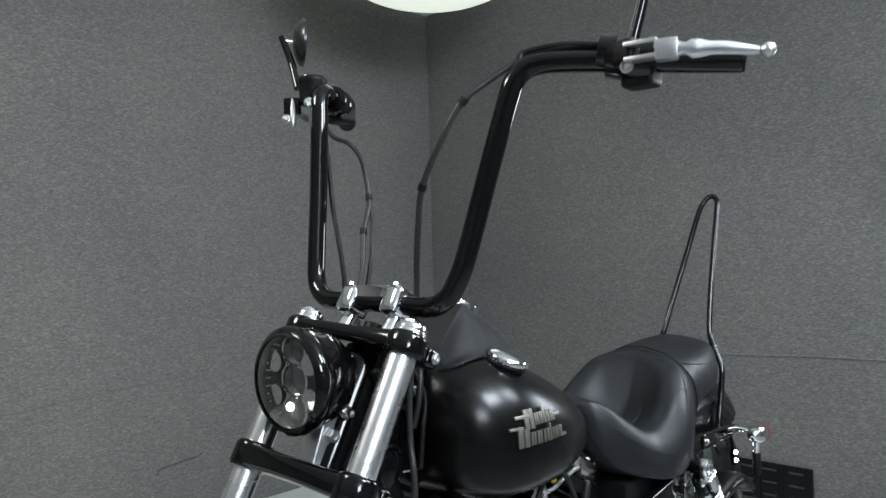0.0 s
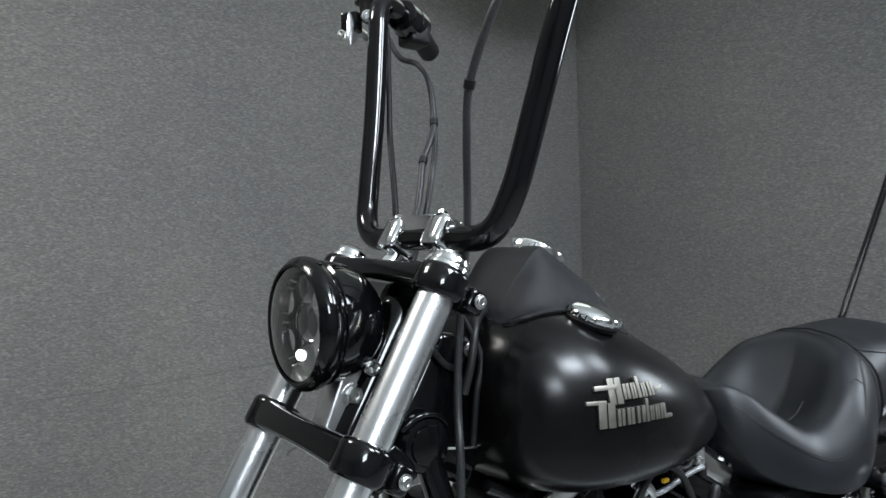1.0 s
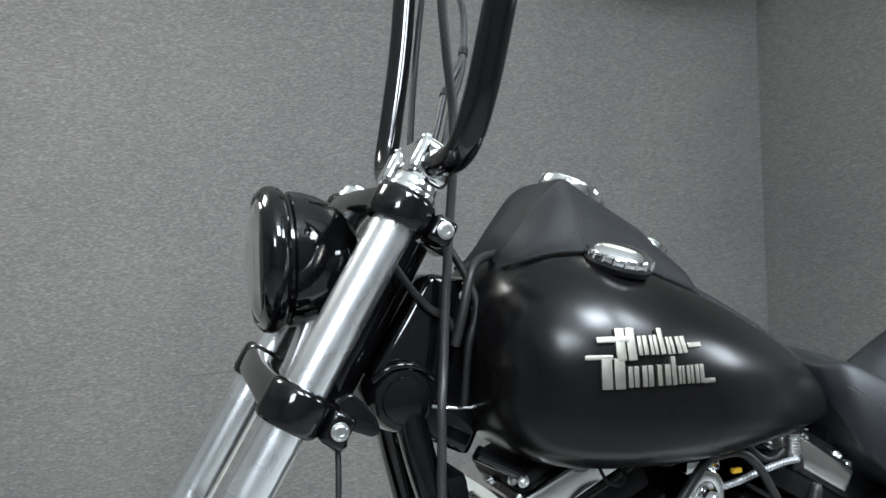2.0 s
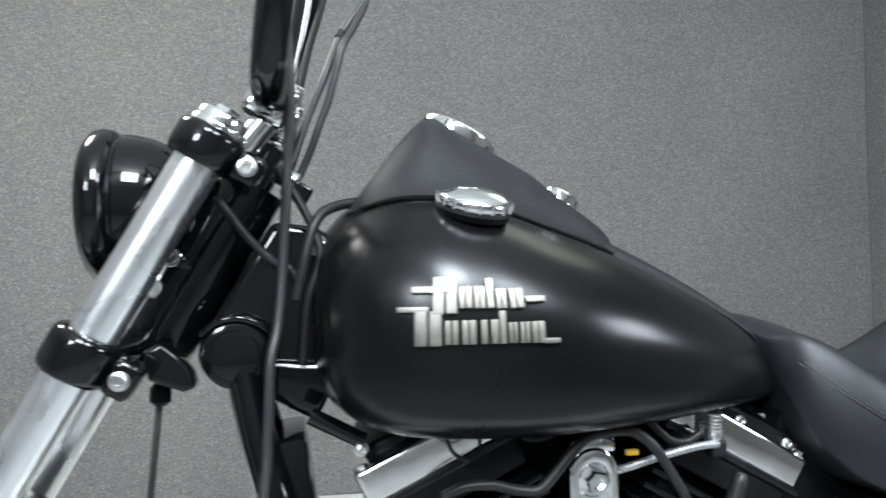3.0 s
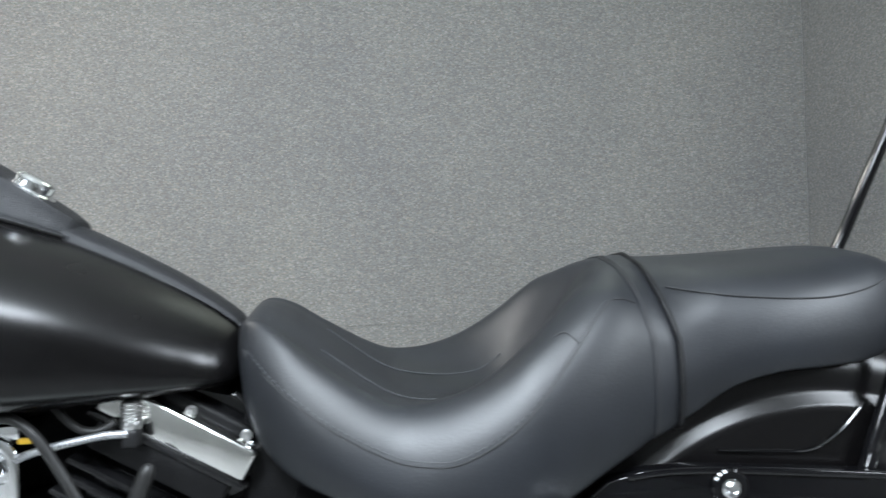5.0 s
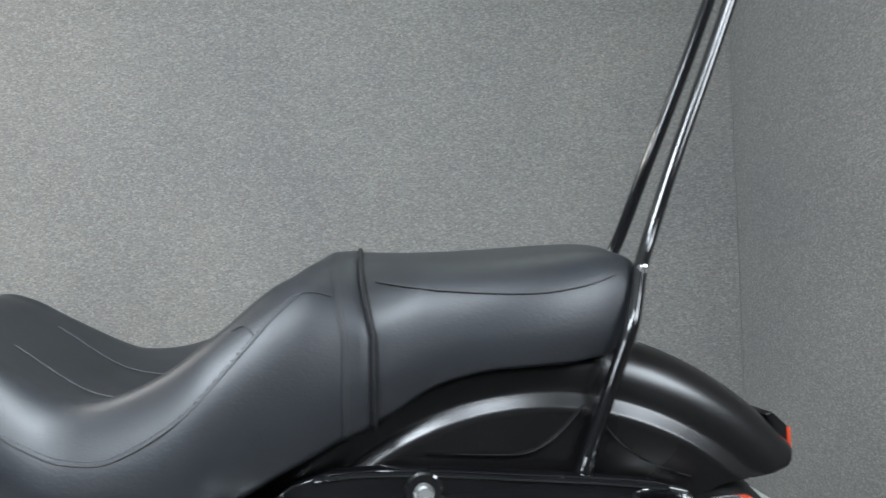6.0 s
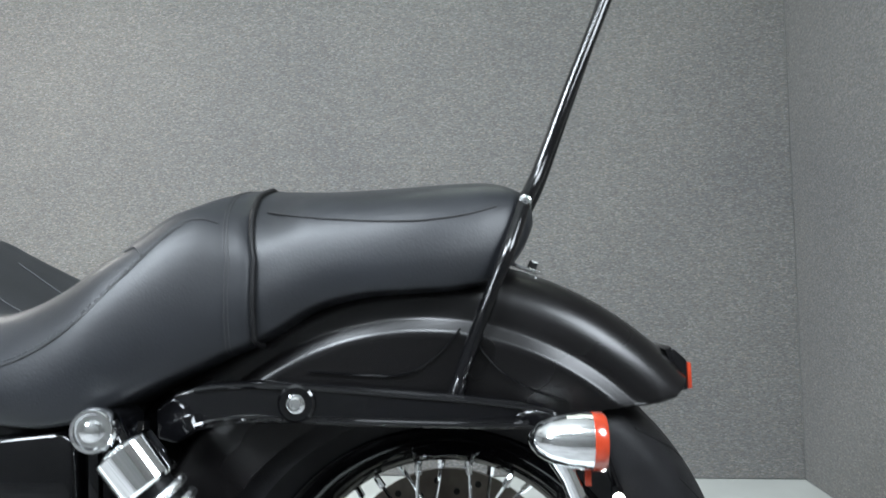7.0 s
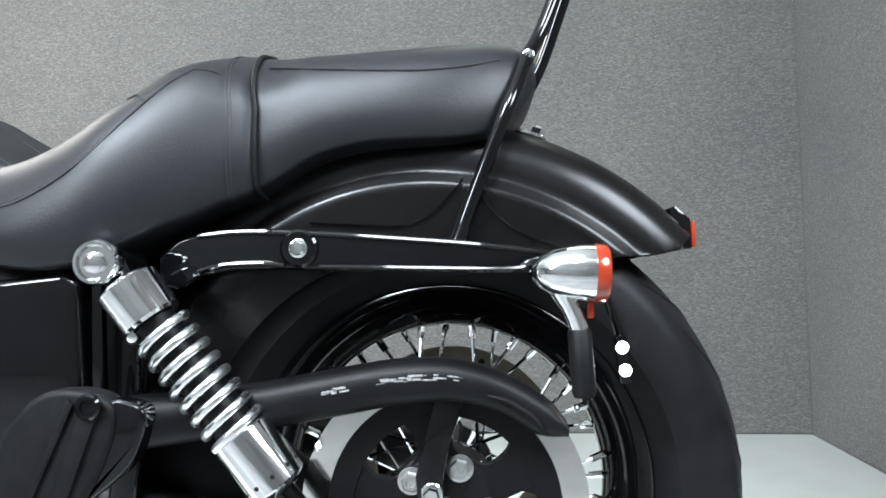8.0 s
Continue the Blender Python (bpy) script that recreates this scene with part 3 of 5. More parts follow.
for s in (-1, 1):
    part("foot_plate", tube([(1.243, s * 0.105, 0.590), (1.247, s * 0.105, 0.600), (1.252, s * 0.1045, 0.614)], [0.0095, 0.0095, 0.008], 12), GLOSS, sissy)
    bolt("grab_bar_bolt", (1.324, -0.076 if s < 0 else 0.094, 0.797), (0, s, 0), 0.0045, 0.004, sissy, CHROME)

# shock absorber
def shock(s):
    top, low = Vector((0.935, s * 0.174, 0.563)), Vector((1.140, s * 0.164, 0.290))
    d = (low - top).normalized()
    root = part("shock_absorber", lathe([(-0.004, 0.014), (0.0, 0.0265), (0.003, 0.029), (0.042, 0.029), (0.045, 0.0265)], top, d, 40), CHROME, bike, "chrome shock absorber with an open coil spring")
    part("damper_body", lathe([(0.03, 0.0115), (0.045, 0.0125), (0.046, 0.0195), (0.24, 0.0195)], top, d, 24), POWDER, root)
    part("lower_cover", lathe([(0.176, 0.0245), (0.179, 0.0285), (0.236, 0.0285), (0.239, 0.025), (0.244, 0.016)], top, d, 40), CHROME, root, "chrome lower spring cover with small holes")
    up = d.orthogonal().normalized()
    sd = d.cross(up)
    pts = []
    for k in range(8 * 16 + 1):
        a = 2 * math.pi * k / 16
        pts.append(top + d * (0.048 + 0.128 * k / (8 * 16)) + 0.0252 * (math.cos(a) * up + math.sin(a) * sd))
    part("coil_spring", tube(pts, 0.0047, 10, 1), FORK_METAL, root, "chrome coil spring")
    for k in range(10):
        a = 2 * math.pi * k / 10
        n = math.cos(a) * up + math.sin(a) * sd
        part("vent_hole", lathe([(0, 0.0021), (0.0007, 0.0021)], top + d * 0.226 + n * 0.0284, n, 8), RUBBER, root)
    part("lower_eye", lathe([(-0.018, 0.012), (-0.018, 0.02), (0.018, 0.02), (0.018, 0.012)], low, (0, 1, 0), 24, cap=False, closed=True), GLOSS, root)
    part("eye_stem", tube([top + d * 0.24, low], 0.0125, 12), GLOSS, root)
    head = Vector((0.917, s * 0.180, 0.582))
    part("upper_mount", tube([head + Vector((0, -s * 0.06, 0)), head], 0.014, 14), GLOSS, root)
    part("mount_arm", tube([head + Vector((0.004, -s * 0.012, 0)), top], 0.0125, 12), GLOSS, root)
    part("mount_cap", lathe([(0, 0.0200), (0.004, 0.0215), (0.014, 0.0215), (0.018, 0.0195), (0.018, 0.0165), (0.0145, 0.0150), (0.0145, 0.010), (0.020, 0.0092), (0.022, 0.005)], head, (0, s, 0), 32), CHROME, root, "domed chrome cap")
    return root


shock(-1)
shock(1)

# turn signal
def signal(s):
    y = s * 0.170
    root = part("turn_signal", lathe([(0, 0.001), (0.002, 0.007), (0.009, 0.0145), (0.02, 0.0205), (0.035, 0.0245), (0.048, 0.0262), (0.058, 0.0262)], (1.3135, y, 0.5655), (0.995, 0, -0.04), 36), CHROME, bike, "bullet-shaped chrome turn signal with orange lens")
    part("lens", lathe([(0.0, 0.0268), (0.009, 0.0268), (0.0125, 0.0245), (0.014, 0.018), (0.0145, 0.002)], (1.3712, y, 0.563), (0.995, 0, -0.04), 36), AMBER, root, "orange lens")
    part("stem", tube([(1.341, y, 0.549), (1.350, y * 0.99, 0.531), (1.3575, y * 0.97, 0.512)], [0.011, 0.0085, 0.0090], 14, 6), CHROME, root, "chrome stem")
    part("post", lathe([(0, 0.0095), (0.002, 0.011), (0.058, 0.011), (0.062, 0.0095)], (1.3575, y * 0.97, 0.512), (0.05, 0, -1), 20), RUBBER, root, "black rubber post")
    part("reflector", box((1.368, y * 0.96, 0.529), (0.006, 0.010, 0.014), None, 0.001), AMBER, root, "small red reflector")
    part("arm", tube([(1.342, s * 0.122, 0.574), (1.345, s * 0.14, 0.572), (1.348, s * 0.156, 0.568)], 0.006, 12), CHROME, root, "chrome arm to the strut")
    return root


signal(-1)
signal(1)

# folded passenger peg and side cover
pad = smooth_loop([(0.862, 0.385), (0.860, 0.415), (0.872, 0.445), (0.893, 0.467), (0.915, 0.474), (0.945, 0.471), (0.962, 0.458), (0.960, 0.430), (0.945, 0.395), (0.930, 0.375), (0.895, 0.368), (0.872, 0.372)])
peg = part("passenger_peg", plate(pad, -0.250, -0.222, 0.006, 3), RUBBER, bike, "folded black rubber passenger peg")
part("peg_rib", plate([(0.908, 0.37), (0.920, 0.37), (0.951, 0.455), (0.948, 0.466), (0.937, 0.462)], -0.254, -0.249, 0.0015), RUBBER, peg)
part("peg_rib", plate([(0.884, 0.372), (0.890, 0.372), (0.930, 0.462), (0.925, 0.468)], -0.2535, -0.249, 0.0015), RUBBER, peg)
part("peg_back", plate(smooth_loop([(0.925, 0.372), (0.942, 0.384), (0.973, 0.410), (0.985, 0.437), (0.9865, 0.455), (0.972, 0.463), (0.955, 0.462), (0.952, 0.425)]), -0.246, -0.222, 0.004, 3), GLOSS, peg)
part("peg_cap", lathe([(0, 0.011), (0.003, 0.011), (0.005, 0.009), (0.005, 0.006), (0.003, 0.005)], (0.944, -0.253, 0.461), LEFT, 22), GLOSS, peg)
part("peg_mount", tube([(0.93, -0.225, 0.44), (0.93, -0.16, 0.44), (0.93, -0.10, 0.44)], 0.013, 14), POWDER, peg)
part("side_cover", plate([(0.70, 0.40), (0.70, 0.56), (0.86, 0.575), (0.876, 0.565), (0.884, 0.42), (0.86, 0.395)], -0.150, -0.125, 0.008, 3), GLOSS, bike, "glossy black oil tank cover")
part("battery_box", span((0.66, -0.12, 0.36), (0.90, 0.12, 0.60), 0.012), ENGINE, bike)
part("cover_trim", plate([(0.888, 0.43), (0.900, 0.43), (0.896, 0.57), (0.886, 0.57)], -0.145, -0.135, 0.002), GLOSS, bike)

# seat
SX = [0.606, 0.614, 0.627, 0.645, 0.67, 0.70, 0.75, 0.80, 0.85, 0.90, 0.932, 0.955, 0.975, 0.995, 1.012, 1.03, 1.056, 1.10, 1.148, 1.21, 1.255, 1.290, 1.314, 1.328, 1.334]
SW = [0.052, 0.080, 0.097, 0.112, 0.127, 0.140, 0.156, 0.167, 0.171, 0.168, 0.160, 0.153, 0.146, 0.138, 0.131, 0.1245, 0.121, 0.120, 0.1195, 0.1135, 0.103, 0.090, 0.076, 0.060, 0.044]
SC = [0.765, 0.775, 0.778, 0.772, 0.756, 0.738, 0.708, 0.688, 0.678, 0.675, 0.683, 0.702, 0.737, 0.786, 0.813, 0.823, 0.823, 0.822, 0.823, 0.826, 0.828, 0.827, 0.820, 0.810, 0.796]
SR = [0.765, 0.773, 0.775, 0.768, 0.753, 0.738, 0.718, 0.712, 0.724, 0.752, 0.773, 0.788, 0.799, 0.807, 0.811, 0.813, 0.813, 0.815, 0.816, 0.819, 0.820, 0.820, 0.815, 0.806, 0.792]
SB = [0.728, 0.690, 0.658, 0.634, 0.616, 0.603, 0.588, 0.577, 0.574, 0.585, 0.600, 0.612, 0.621, 0.630, 0.638, 0.645, 0.657, 0.683, 0.696, 0.700, 0.703, 0.713, 0.735, 0.757, 0.772]
ROUND_X, ROUND = [0.90, 0.95, 0.985, 1.01, 1.03, 1.05, 1.09, 1.25, 1.32], [0.0, 0.10, 0.36, 0.76, 1.0, 1.0, 0.5, 0.35, 0.2]
RIM = 0.76
LEAN, SEAT_LEAN = 0.055, 0.12


def ease(u):
    u = min(1.0, max(0.0, u))
    return u * u * (3 - 2 * u)


def bowl(x, v, zc, zr, crest):
    """Height inside the rider's bucket at the share v of the half width: a dish that closes in a round wall behind."""
    d = math.hypot(max(0.0, x - 0.85) / 0.155, v / RIM)
    low = zc + (min(zc, 0.674) - zc) * ease((x - 0.84) / 0.06)
    top = zr + (crest - zr) * max(0.0, 1 - (v / RIM) ** 2) * ease((x - 0.83) / 0.14)
    return low + (top - low) * ease((d - 0.10) / 0.90)


def seat_half(x, grow=0.0, side=-1):
    """Half a cross-section: a dished one with a rim, blended into a rounded one behind the bucket; the machine leans on its stand."""
    w, zc, zr, zb = (spline(SX, k, x) for k in (SW, SC, SR, SB))
    w, zc, zr, zb = w + grow, zc + grow, zr + grow, zb - grow * 0.3
    crest = zc
    if x < 1.03:
        crest = max(zr, float(np.interp(x, [0.90, 0.955, 0.975, 0.995, 1.012, 1.03], [0.79, 0.815, 0.821, 0.824, 0.8245, 0.824])) + grow)
    inside = [(v, bowl(x, v, zc, zr, crest) if x < 1.03 else zc) for v in (0.57, 0.31, 0.0)]
    zc = inside[2][1]
    h, f, dip = zr - zb, crest - zb, crest - zc
    q = float(np.interp(x, ROUND_X, ROUND))
    dished = [(0, zb), (0.5, zb), (0.88, zb + 0.004), (0.965, zb + 0.10 * h), (1.0, zb + 0.36 * h), (0.975, zb + 0.63 * h), (0.89, zb + 0.85 * h), (RIM, zb + 0.995 * h), *inside]
    domed = [(0, zb), (0.5, zb), (0.88, zb + 0.004), (0.965, zb + 0.10 * f), (1.0, zb + 0.30 * f), (0.98, zb + 0.50 * f), (0.93, zb + 0.647 * f), (0.82, zb + 0.765 * f), (0.66, zb + 0.865 * f - 0.05 * dip), (0.41, zb + 0.953 * f - 0.6 * dip), (0, zc)]
    pts = [((1 - q) * a[0] + q * b[0], (1 - q) * a[1] + q * b[1]) for a, b in zip(dished, domed)]
    lean = float(np.interp(x, [0.78, 0.89, 0.98, 1.06], [SEAT_LEAN, 0.055, 0.055, SEAT_LEAN]))
    pivot = float(np.interp(x, [0.66, 0.76, 0.93, 1.06], [-0.02, 0.11, 0.02, 0.0]))
    out = []
    for p in curve_points([(w * a, 0, b) for a, b in pts], 4):
        share = ease((p.z - zb) / (0.6 * (zr - zb)))
        out.append((p.x, p.z + (side * p.x - pivot) * lean * share))
    return out


def seat_ring(x, grow=0.0):
    near, far = seat_half(x, grow), seat_half(x, grow, 1)
    return [Vector((x, -y, z)) for y, z in near[:-1]] + [Vector((x, y, z)) for y, z in reversed(far[1:])]


def seat_top(x, y, lift=0.0008):
    half = seat_half(x, 0.0, 1 if y > 0 else -1)[-17:]
    return Vector((x, y, float(np.interp(-abs(y), [-a for a, _ in half], [b for _, b in half])) + lift))


def seat_side(x, z, lift=0.0008):
    half = seat_half(x)[8:29 if x < 1.04 else 36]
    z = min(z, half[-1][1] - 0.003)
    return Vector((x, -float(np.interp(z, [b for _, b in half], [a for a, _ in half])) - lift, z))


xs = sorted(set([0.606, 0.609] + list(np.linspace(0.614, 1.31, 90)) + [1.318, 1.324, 1.329, 1.332, 1.334]))
seat = part("seat", fix(add_loft(bmesh.new(), [seat_ring(x) for x in xs])), LEATHER, bike, "black leather two-up seat with a deep rider bucket", 60)


def strap_line(shift, lift):
    """A line right across the seat, over its top and down both sides."""
    halves = []
    for side in (1, -1):
        half = []
        for k in range(40, 5, -1):
            u = min(1.0, (40 - k) / 18)
            x = 1.030 + 0.013 * u * u + shift
            ring = seat_half(x, 0.0, side)
            if k == 40:
                half.append(Vector((x, 0, ring[k][1] + lift)))
                continue
            way = Vector((ring[k - 1][1] - ring[k + 1][1], 0, ring[k + 1][0] - ring[k - 1][0])).normalized()
            half.append(Vector((x, side * (ring[k][0] - lift * way.x), ring[k][1] - lift * way.z)))
        halves.append(half)
    return list(reversed(halves[0][1:])) + halves[1]


strips = [strap_line(-0.0295, -0.001), strap_line(-0.029, 0.0010), strap_line(-0.014, 0.0016), strap_line(-0.002, 0.0022), strap_line(0.0, -0.001)]
bm = bmesh.new()
rows = [[bm.verts.new(p) for p in line] for line in strips]
for r0, r1 in zip(rows, rows[1:]):
    for k in range(len(r0) - 1):
        bm.faces.new((r0[k], r0[k + 1], r1[k + 1], r1[k]))
part("strap", fix(bm), LEATHER, seat, "stitched leather strap", 60)
for shift in (-0.0265, -0.023):
    part("stitch_line", tube(strap_line(shift, 0.0013), 0.0006, 5, 2), THREAD, seat)
part("piping", tube(strap_line(0.001, 0.0030), 0.0030, 8, 2), RUBBER, seat, "dark raised piping")
part("seam", tube([seat_side(x, z) for x, z in ((0.615, 0.742), (0.651, 0.708), (0.702, 0.672), (0.753, 0.647), (0.784, 0.640), (0.822, 0.643), (0.876, 0.674), (0.922, 0.724), (0.955, 0.762), (0.978, 0.786))], 0.0007, 6, 6), THREAD, seat)
bm = bmesh.new()
line = curve_points([(x, 0, z) for x, z in ((0.620, 0.742), (0.651, 0.712), (0.702, 0.676), (0.753, 0.651), (0.784, 0.644), (0.822, 0.647), (0.876, 0.678), (0.922, 0.728), (0.955, 0.766), (0.976, 0.786))], 9)
for p0, p1 in zip(line, line[1:]):
    m = p0.lerp(p1, 0.62)
    add_tube(bm, [seat_side(p0.x, p0.z, 0.0003), seat_side(m.x, m.z, 0.0003)], 0.0006, 5)
part("stitching", fix(bm), THREAD_GREY, seat, "row of grey stitches")
part("seam", tube([seat_side(x, z) for x, z in ((1.047, 0.791), (1.092, 0.783), (1.143, 0.778), (1.187, 0.776), (1.222, 0.777), (1.262, 0.783), (1.293, 0.792))], 0.0010, 6, 6), THREAD, seat)
for y in (-0.052, 0.052):
    part("seam", tube([seat_top(x, y * (1 - 2.2 * (x - 0.79) ** 2)) for x in np.linspace(0.69, 0.895, 14)], 0.0007, 6, 2), THREAD_GREY, seat)
part("seam", tube([seat_side(0.978 + 0.026 * u, 0.786 - 0.004 * u) for u in (0, 0.5, 1)], 0.0009, 6), THREAD, seat)
part("seam", tube([seat_side(0.915 + 0.022 * u, 0.762 - 0.018 * u) for u in (0, 0.5, 1)], 0.0009, 6), THREAD, seat)
part("seat_pan", fix(add_loft(bmesh.new(), [[v + Vector((0, 0, -0.006)) for v in seat_ring(x, -0.034)] for x in np.linspace(1.07, 1.29, 16)])), POWDER, seat)

# fuel tank
TX = [0.124, 0.130, 0.142, 0.160, 0.185, 0.22, 0.26, 0.30, 0.35, 0.40, 0.45, 0.50, 0.55, 0.585, 0.604, 0.612]
TW = [0.080, 0.110, 0.134, 0.152, 0.167, 0.180, 0.186, 0.186, 0.180, 0.166, 0.147, 0.123, 0.096, 0.074, 0.055, 0.034]
TT = [0.850, 0.872, 0.892, 0.909, 0.921, 0.926, 0.921, 0.909, 0.890, 0.872, 0.851, 0.828, 0.802, 0.780, 0.764, 0.752]
TB = [0.752, 0.736, 0.721, 0.708, 0.699, 0.694, 0.692, 0.691, 0.691, 0.692, 0.693, 0.695, 0.699, 0.703, 0.711, 0.724]
TM = [0.800, 0.797, 0.794, 0.792, 0.790, 0.788, 0.785, 0.781, 0.776, 0.770, 0.761, 0.748, 0.732, 0.722, 0.720, 0.728]


def crown(x):
    """How full the tank's upper flank is: round ahead, flatter with a firm ridge towards the tail."""
    return float(np.interp(x, [0.22, 0.42, 0.60], [2.25, 2.0, 1.72]))


def tank_half(x, n=20):
    w, zt, zb, zm = (spline(TX, k, x) for k in (TW, TT, TB, TM))
    low = [(w * math.cos(a) ** (2 / 4.2), zm - (zm - zb) * math.sin(a) ** (2 / 4.2)) for a in np.linspace(math.pi / 2, 0, n)]
    high = [(w * math.cos(a) ** (2 / crown(x)), zm + (zt - zm) * math.sin(a) ** (2 / crown(x))) for a in np.linspace(0, math.pi / 2, n)]
    low[0], high[-1] = (0, low[0][1]), (0, high[-1][1])
    return low + high[1:]


def tank_side(x, z):
    w, zt, zb, zm = (spline(TX, k, x) for k in (TW, TT, TB, TM))
    k = (abs(zm - z) / (zm - zb), 4.2) if z < zm else ((z - zm) / (zt - zm), crown(x))
    return w * max(0.0, 1 - min(1, k[0]) ** k[1]) ** (1 / k[1])


def tank_top(x, y):
    w, zt, zb, zm = (spline(TX, k, x) for k in (TW, TT, TB, TM))
    return zm + (zt - zm) * max(0.0, 1 - min(1, abs(y) / w) ** crown(x)) ** (1 / crown(x))


rings = []
for x in [0.124, 0.127] + list(np.linspace(0.131, 0.600, 78)) + [0.604, 0.608, 0.611, 0.612]:
    half = tank_half(x)
    rings.append([Vector((x, -y, z)) for y, z in half[:-1]] + [Vector((x, y, z)) for y, z in reversed(half[1:])])
tank = part("fuel_tank", fix(add_loft(bmesh.new(), rings)), SATIN, bike, "satin black teardrop fuel tank", 60)
# emblem: plain upright and level bars of bright metal
EM_FLASH = [(392, 560, 208, 240), (902, 998, 262, 291), (326, 470, 300, 326), (975, 1055, 456, 480)]
EM_UP = [(486, 536, 163, 336), (542, 590, 163, 336), (724, 754, 172, 316), (402, 458, 318, 478), (464, 520, 318, 478), (774, 802, 322, 474)]
EM_LOW = [(600, 624, 208, 312), (630, 656, 208, 312), (668, 688, 208, 314), (693, 714, 208, 314), (766, 787, 222, 318), (792, 812, 222, 318), (828, 856, 222, 318), (862, 892, 222, 318),
          (532, 558, 362, 472), (563, 590, 362, 472), (606, 634, 362, 472), (639, 668, 362, 472), (690, 718, 362, 472), (734, 768, 362, 472), (814, 831, 376, 472), (836, 853, 376, 472), (866, 886, 376, 474), (891, 911, 376, 474), (922, 948, 376, 476), (953, 982, 376, 476)]
emblem = None
for cx0, cx1, cy0, cy1 in EM_FLASH + EM_UP + EM_LOW:
    x0, x1 = 0.187 + (cx0 - 330) * 1.807e-4, 0.187 + (cx1 - 330) * 1.807e-4
    z1, z0 = 0.8155 - (cy0 - 305) * 1.75e-4, 0.8155 - (cy1 - 305) * 1.75e-4
    xm, zm = (x0 + x1) / 2, (z0 + z1) / 2
    y = -tank_side(xm, zm)
    lean_x = math.atan2(tank_side(xm + 0.005, zm) - tank_side(xm - 0.005, zm), 0.01)
    lean_z = math.atan2(tank_side(xm, zm + 0.005) - tank_side(xm, zm - 0.005), 0.01)
    turn = Matrix.Rotation(-lean_x, 3, "Z") @ Matrix.Rotation(lean_z, 3, "X")
    bm = box((xm, y - 0.0015, zm), (x1 - x0, 0.005, z1 - z0), turn, 0.0008, 2)
    if emblem is None:
        emblem = part("tank_emblem", bm, EMBLEM, tank, "bright metal emblem of plain bars")
        continue
    part("emblem_bar", bm, EMBLEM, tank, "bright metal bar")

# fuel cap
cap_at, cap_way = Vector((0.266, -0.112, 0.903)), Vector((0.12, -0.34, 0.93)).normalized()
cap = part("fuel_cap", lathe([(-0.006, 0.030), (0.000, 0.0335), (0.004, 0.0345), (0.008, 0.034), (0.0105, 0.0315), (0.0145, 0.024), (0.0165, 0.013), (0.017, 0.001)], cap_at, cap_way, 48), CHROME, tank, "domed chrome fuel cap")
part("cap_seal", lathe([(-0.008, 0.033), (-0.002, 0.0355), (0.001, 0.0345), (-0.004, 0.03)], cap_at, cap_way, 48), RUBBER, tank)
side_v = cap_way.orthogonal().normalized()
for k in range(18):
    a = 2 * math.pi * k / 18
    n = math.cos(a) * side_v + math.sin(a) * cap_way.cross(side_v)
    part("grip_notch", tube([cap_at + n * 0.0345 + cap_way * 0.001, cap_at + n * 0.0338 + cap_way * 0.0085], 0.0016, 6, 2), CHROME, tank)

# console over the tank's ridge
KX = [0.150, 0.158, 0.175, 0.20, 0.222, 0.236, 0.26, 0.29, 0.315, 0.345, 0.375, 0.405, 0.425, 0.437]
KT = [0.893, 0.905, 0.928, 0.961, 0.987, 0.9965, 0.986, 0.970, 0.957, 0.941, 0.920, 0.900, 0.886, 0.876]
KB = [0.050, 0.070, 0.083, 0.091, 0.094, 0.094, 0.091, 0.084, 0.075, 0.064, 0.054, 0.046, 0.040, 0.034]
KA = [0.032, 0.042, 0.047, 0.051, 0.053, 0.053, 0.051, 0.048, 0.044, 0.040, 0.033, 0.029, 0.024, 0.018]
rings = []
for x in np.linspace(0.150, 0.437, 48):
    zt, b, a = (spline(KX, k, x) for k in (KT, KB, KA))
    zb = min(tank_top(max(x, 0.13), b) + 0.0015, zt - 0.004)
    half = [(0, zb - 0.012), (b * 0.9, zb - 0.008), (b, zb), (b * 0.985, zb + 0.004), (b * 0.72 + a * 0.28, zb + 0.22 * (zt - zb)), (b * 0.38 + a * 0.62, zb + 0.62 * (zt - zb)), (a, zt - 0.09 * (zt - zb)), (a * 0.93, zt - 0.02 * (zt - zb)), (a * 0.6, zt), (0, zt)]
    half = [(p.x, p.z) for p in curve_points([(u, 0, v) for u, v in half], 3)]
    rings.append([Vector((x, -u, v)) for u, v in half[:-1]] + [Vector((x, u, v)) for u, v in reversed(half[1:])])
console = part("dash_console", fix(add_loft(bmesh.new(), rings)), CONSOLE, bike, "matt grey-black dash console on the tank", 55)
edge = [(x, -spline(KX, KB, x) - 0.0004, tank_top(x, spline(KX, KB, x)) + 0.002) for x in np.linspace(0.156, 0.43, 20)]
part("edge_trim", tube(edge, 0.0024, 8, 2), SATIN, console)
part("edge_trim", tube([(x, -y, z) for x, y, z in edge], 0.0024, 8, 2), SATIN, console)
rings = []
for x in np.linspace(0.425, 0.606, 26):
    z0, w = spline(TX, TT, x), float(np.interp(x, [0.425, 0.606], [0.036, 0.026]))
    h = float(np.interp(x, [0.425, 0.50, 0.606], [0.016, 0.012, 0.006]))
    rings.append([Vector((x, w * math.cos(a), z0 - 0.004 + (h + 0.004) * math.sin(a) ** 0.7 if math.sin(a) > 0 else z0 - 0.004 * abs(math.cos(a)))) for a in np.linspace(0, 2 * math.pi, 24, endpoint=False)])
part("console_tail", fix(add_loft(bmesh.new(), rings)), CONSOLE, console, "dark strip running back along the tank")

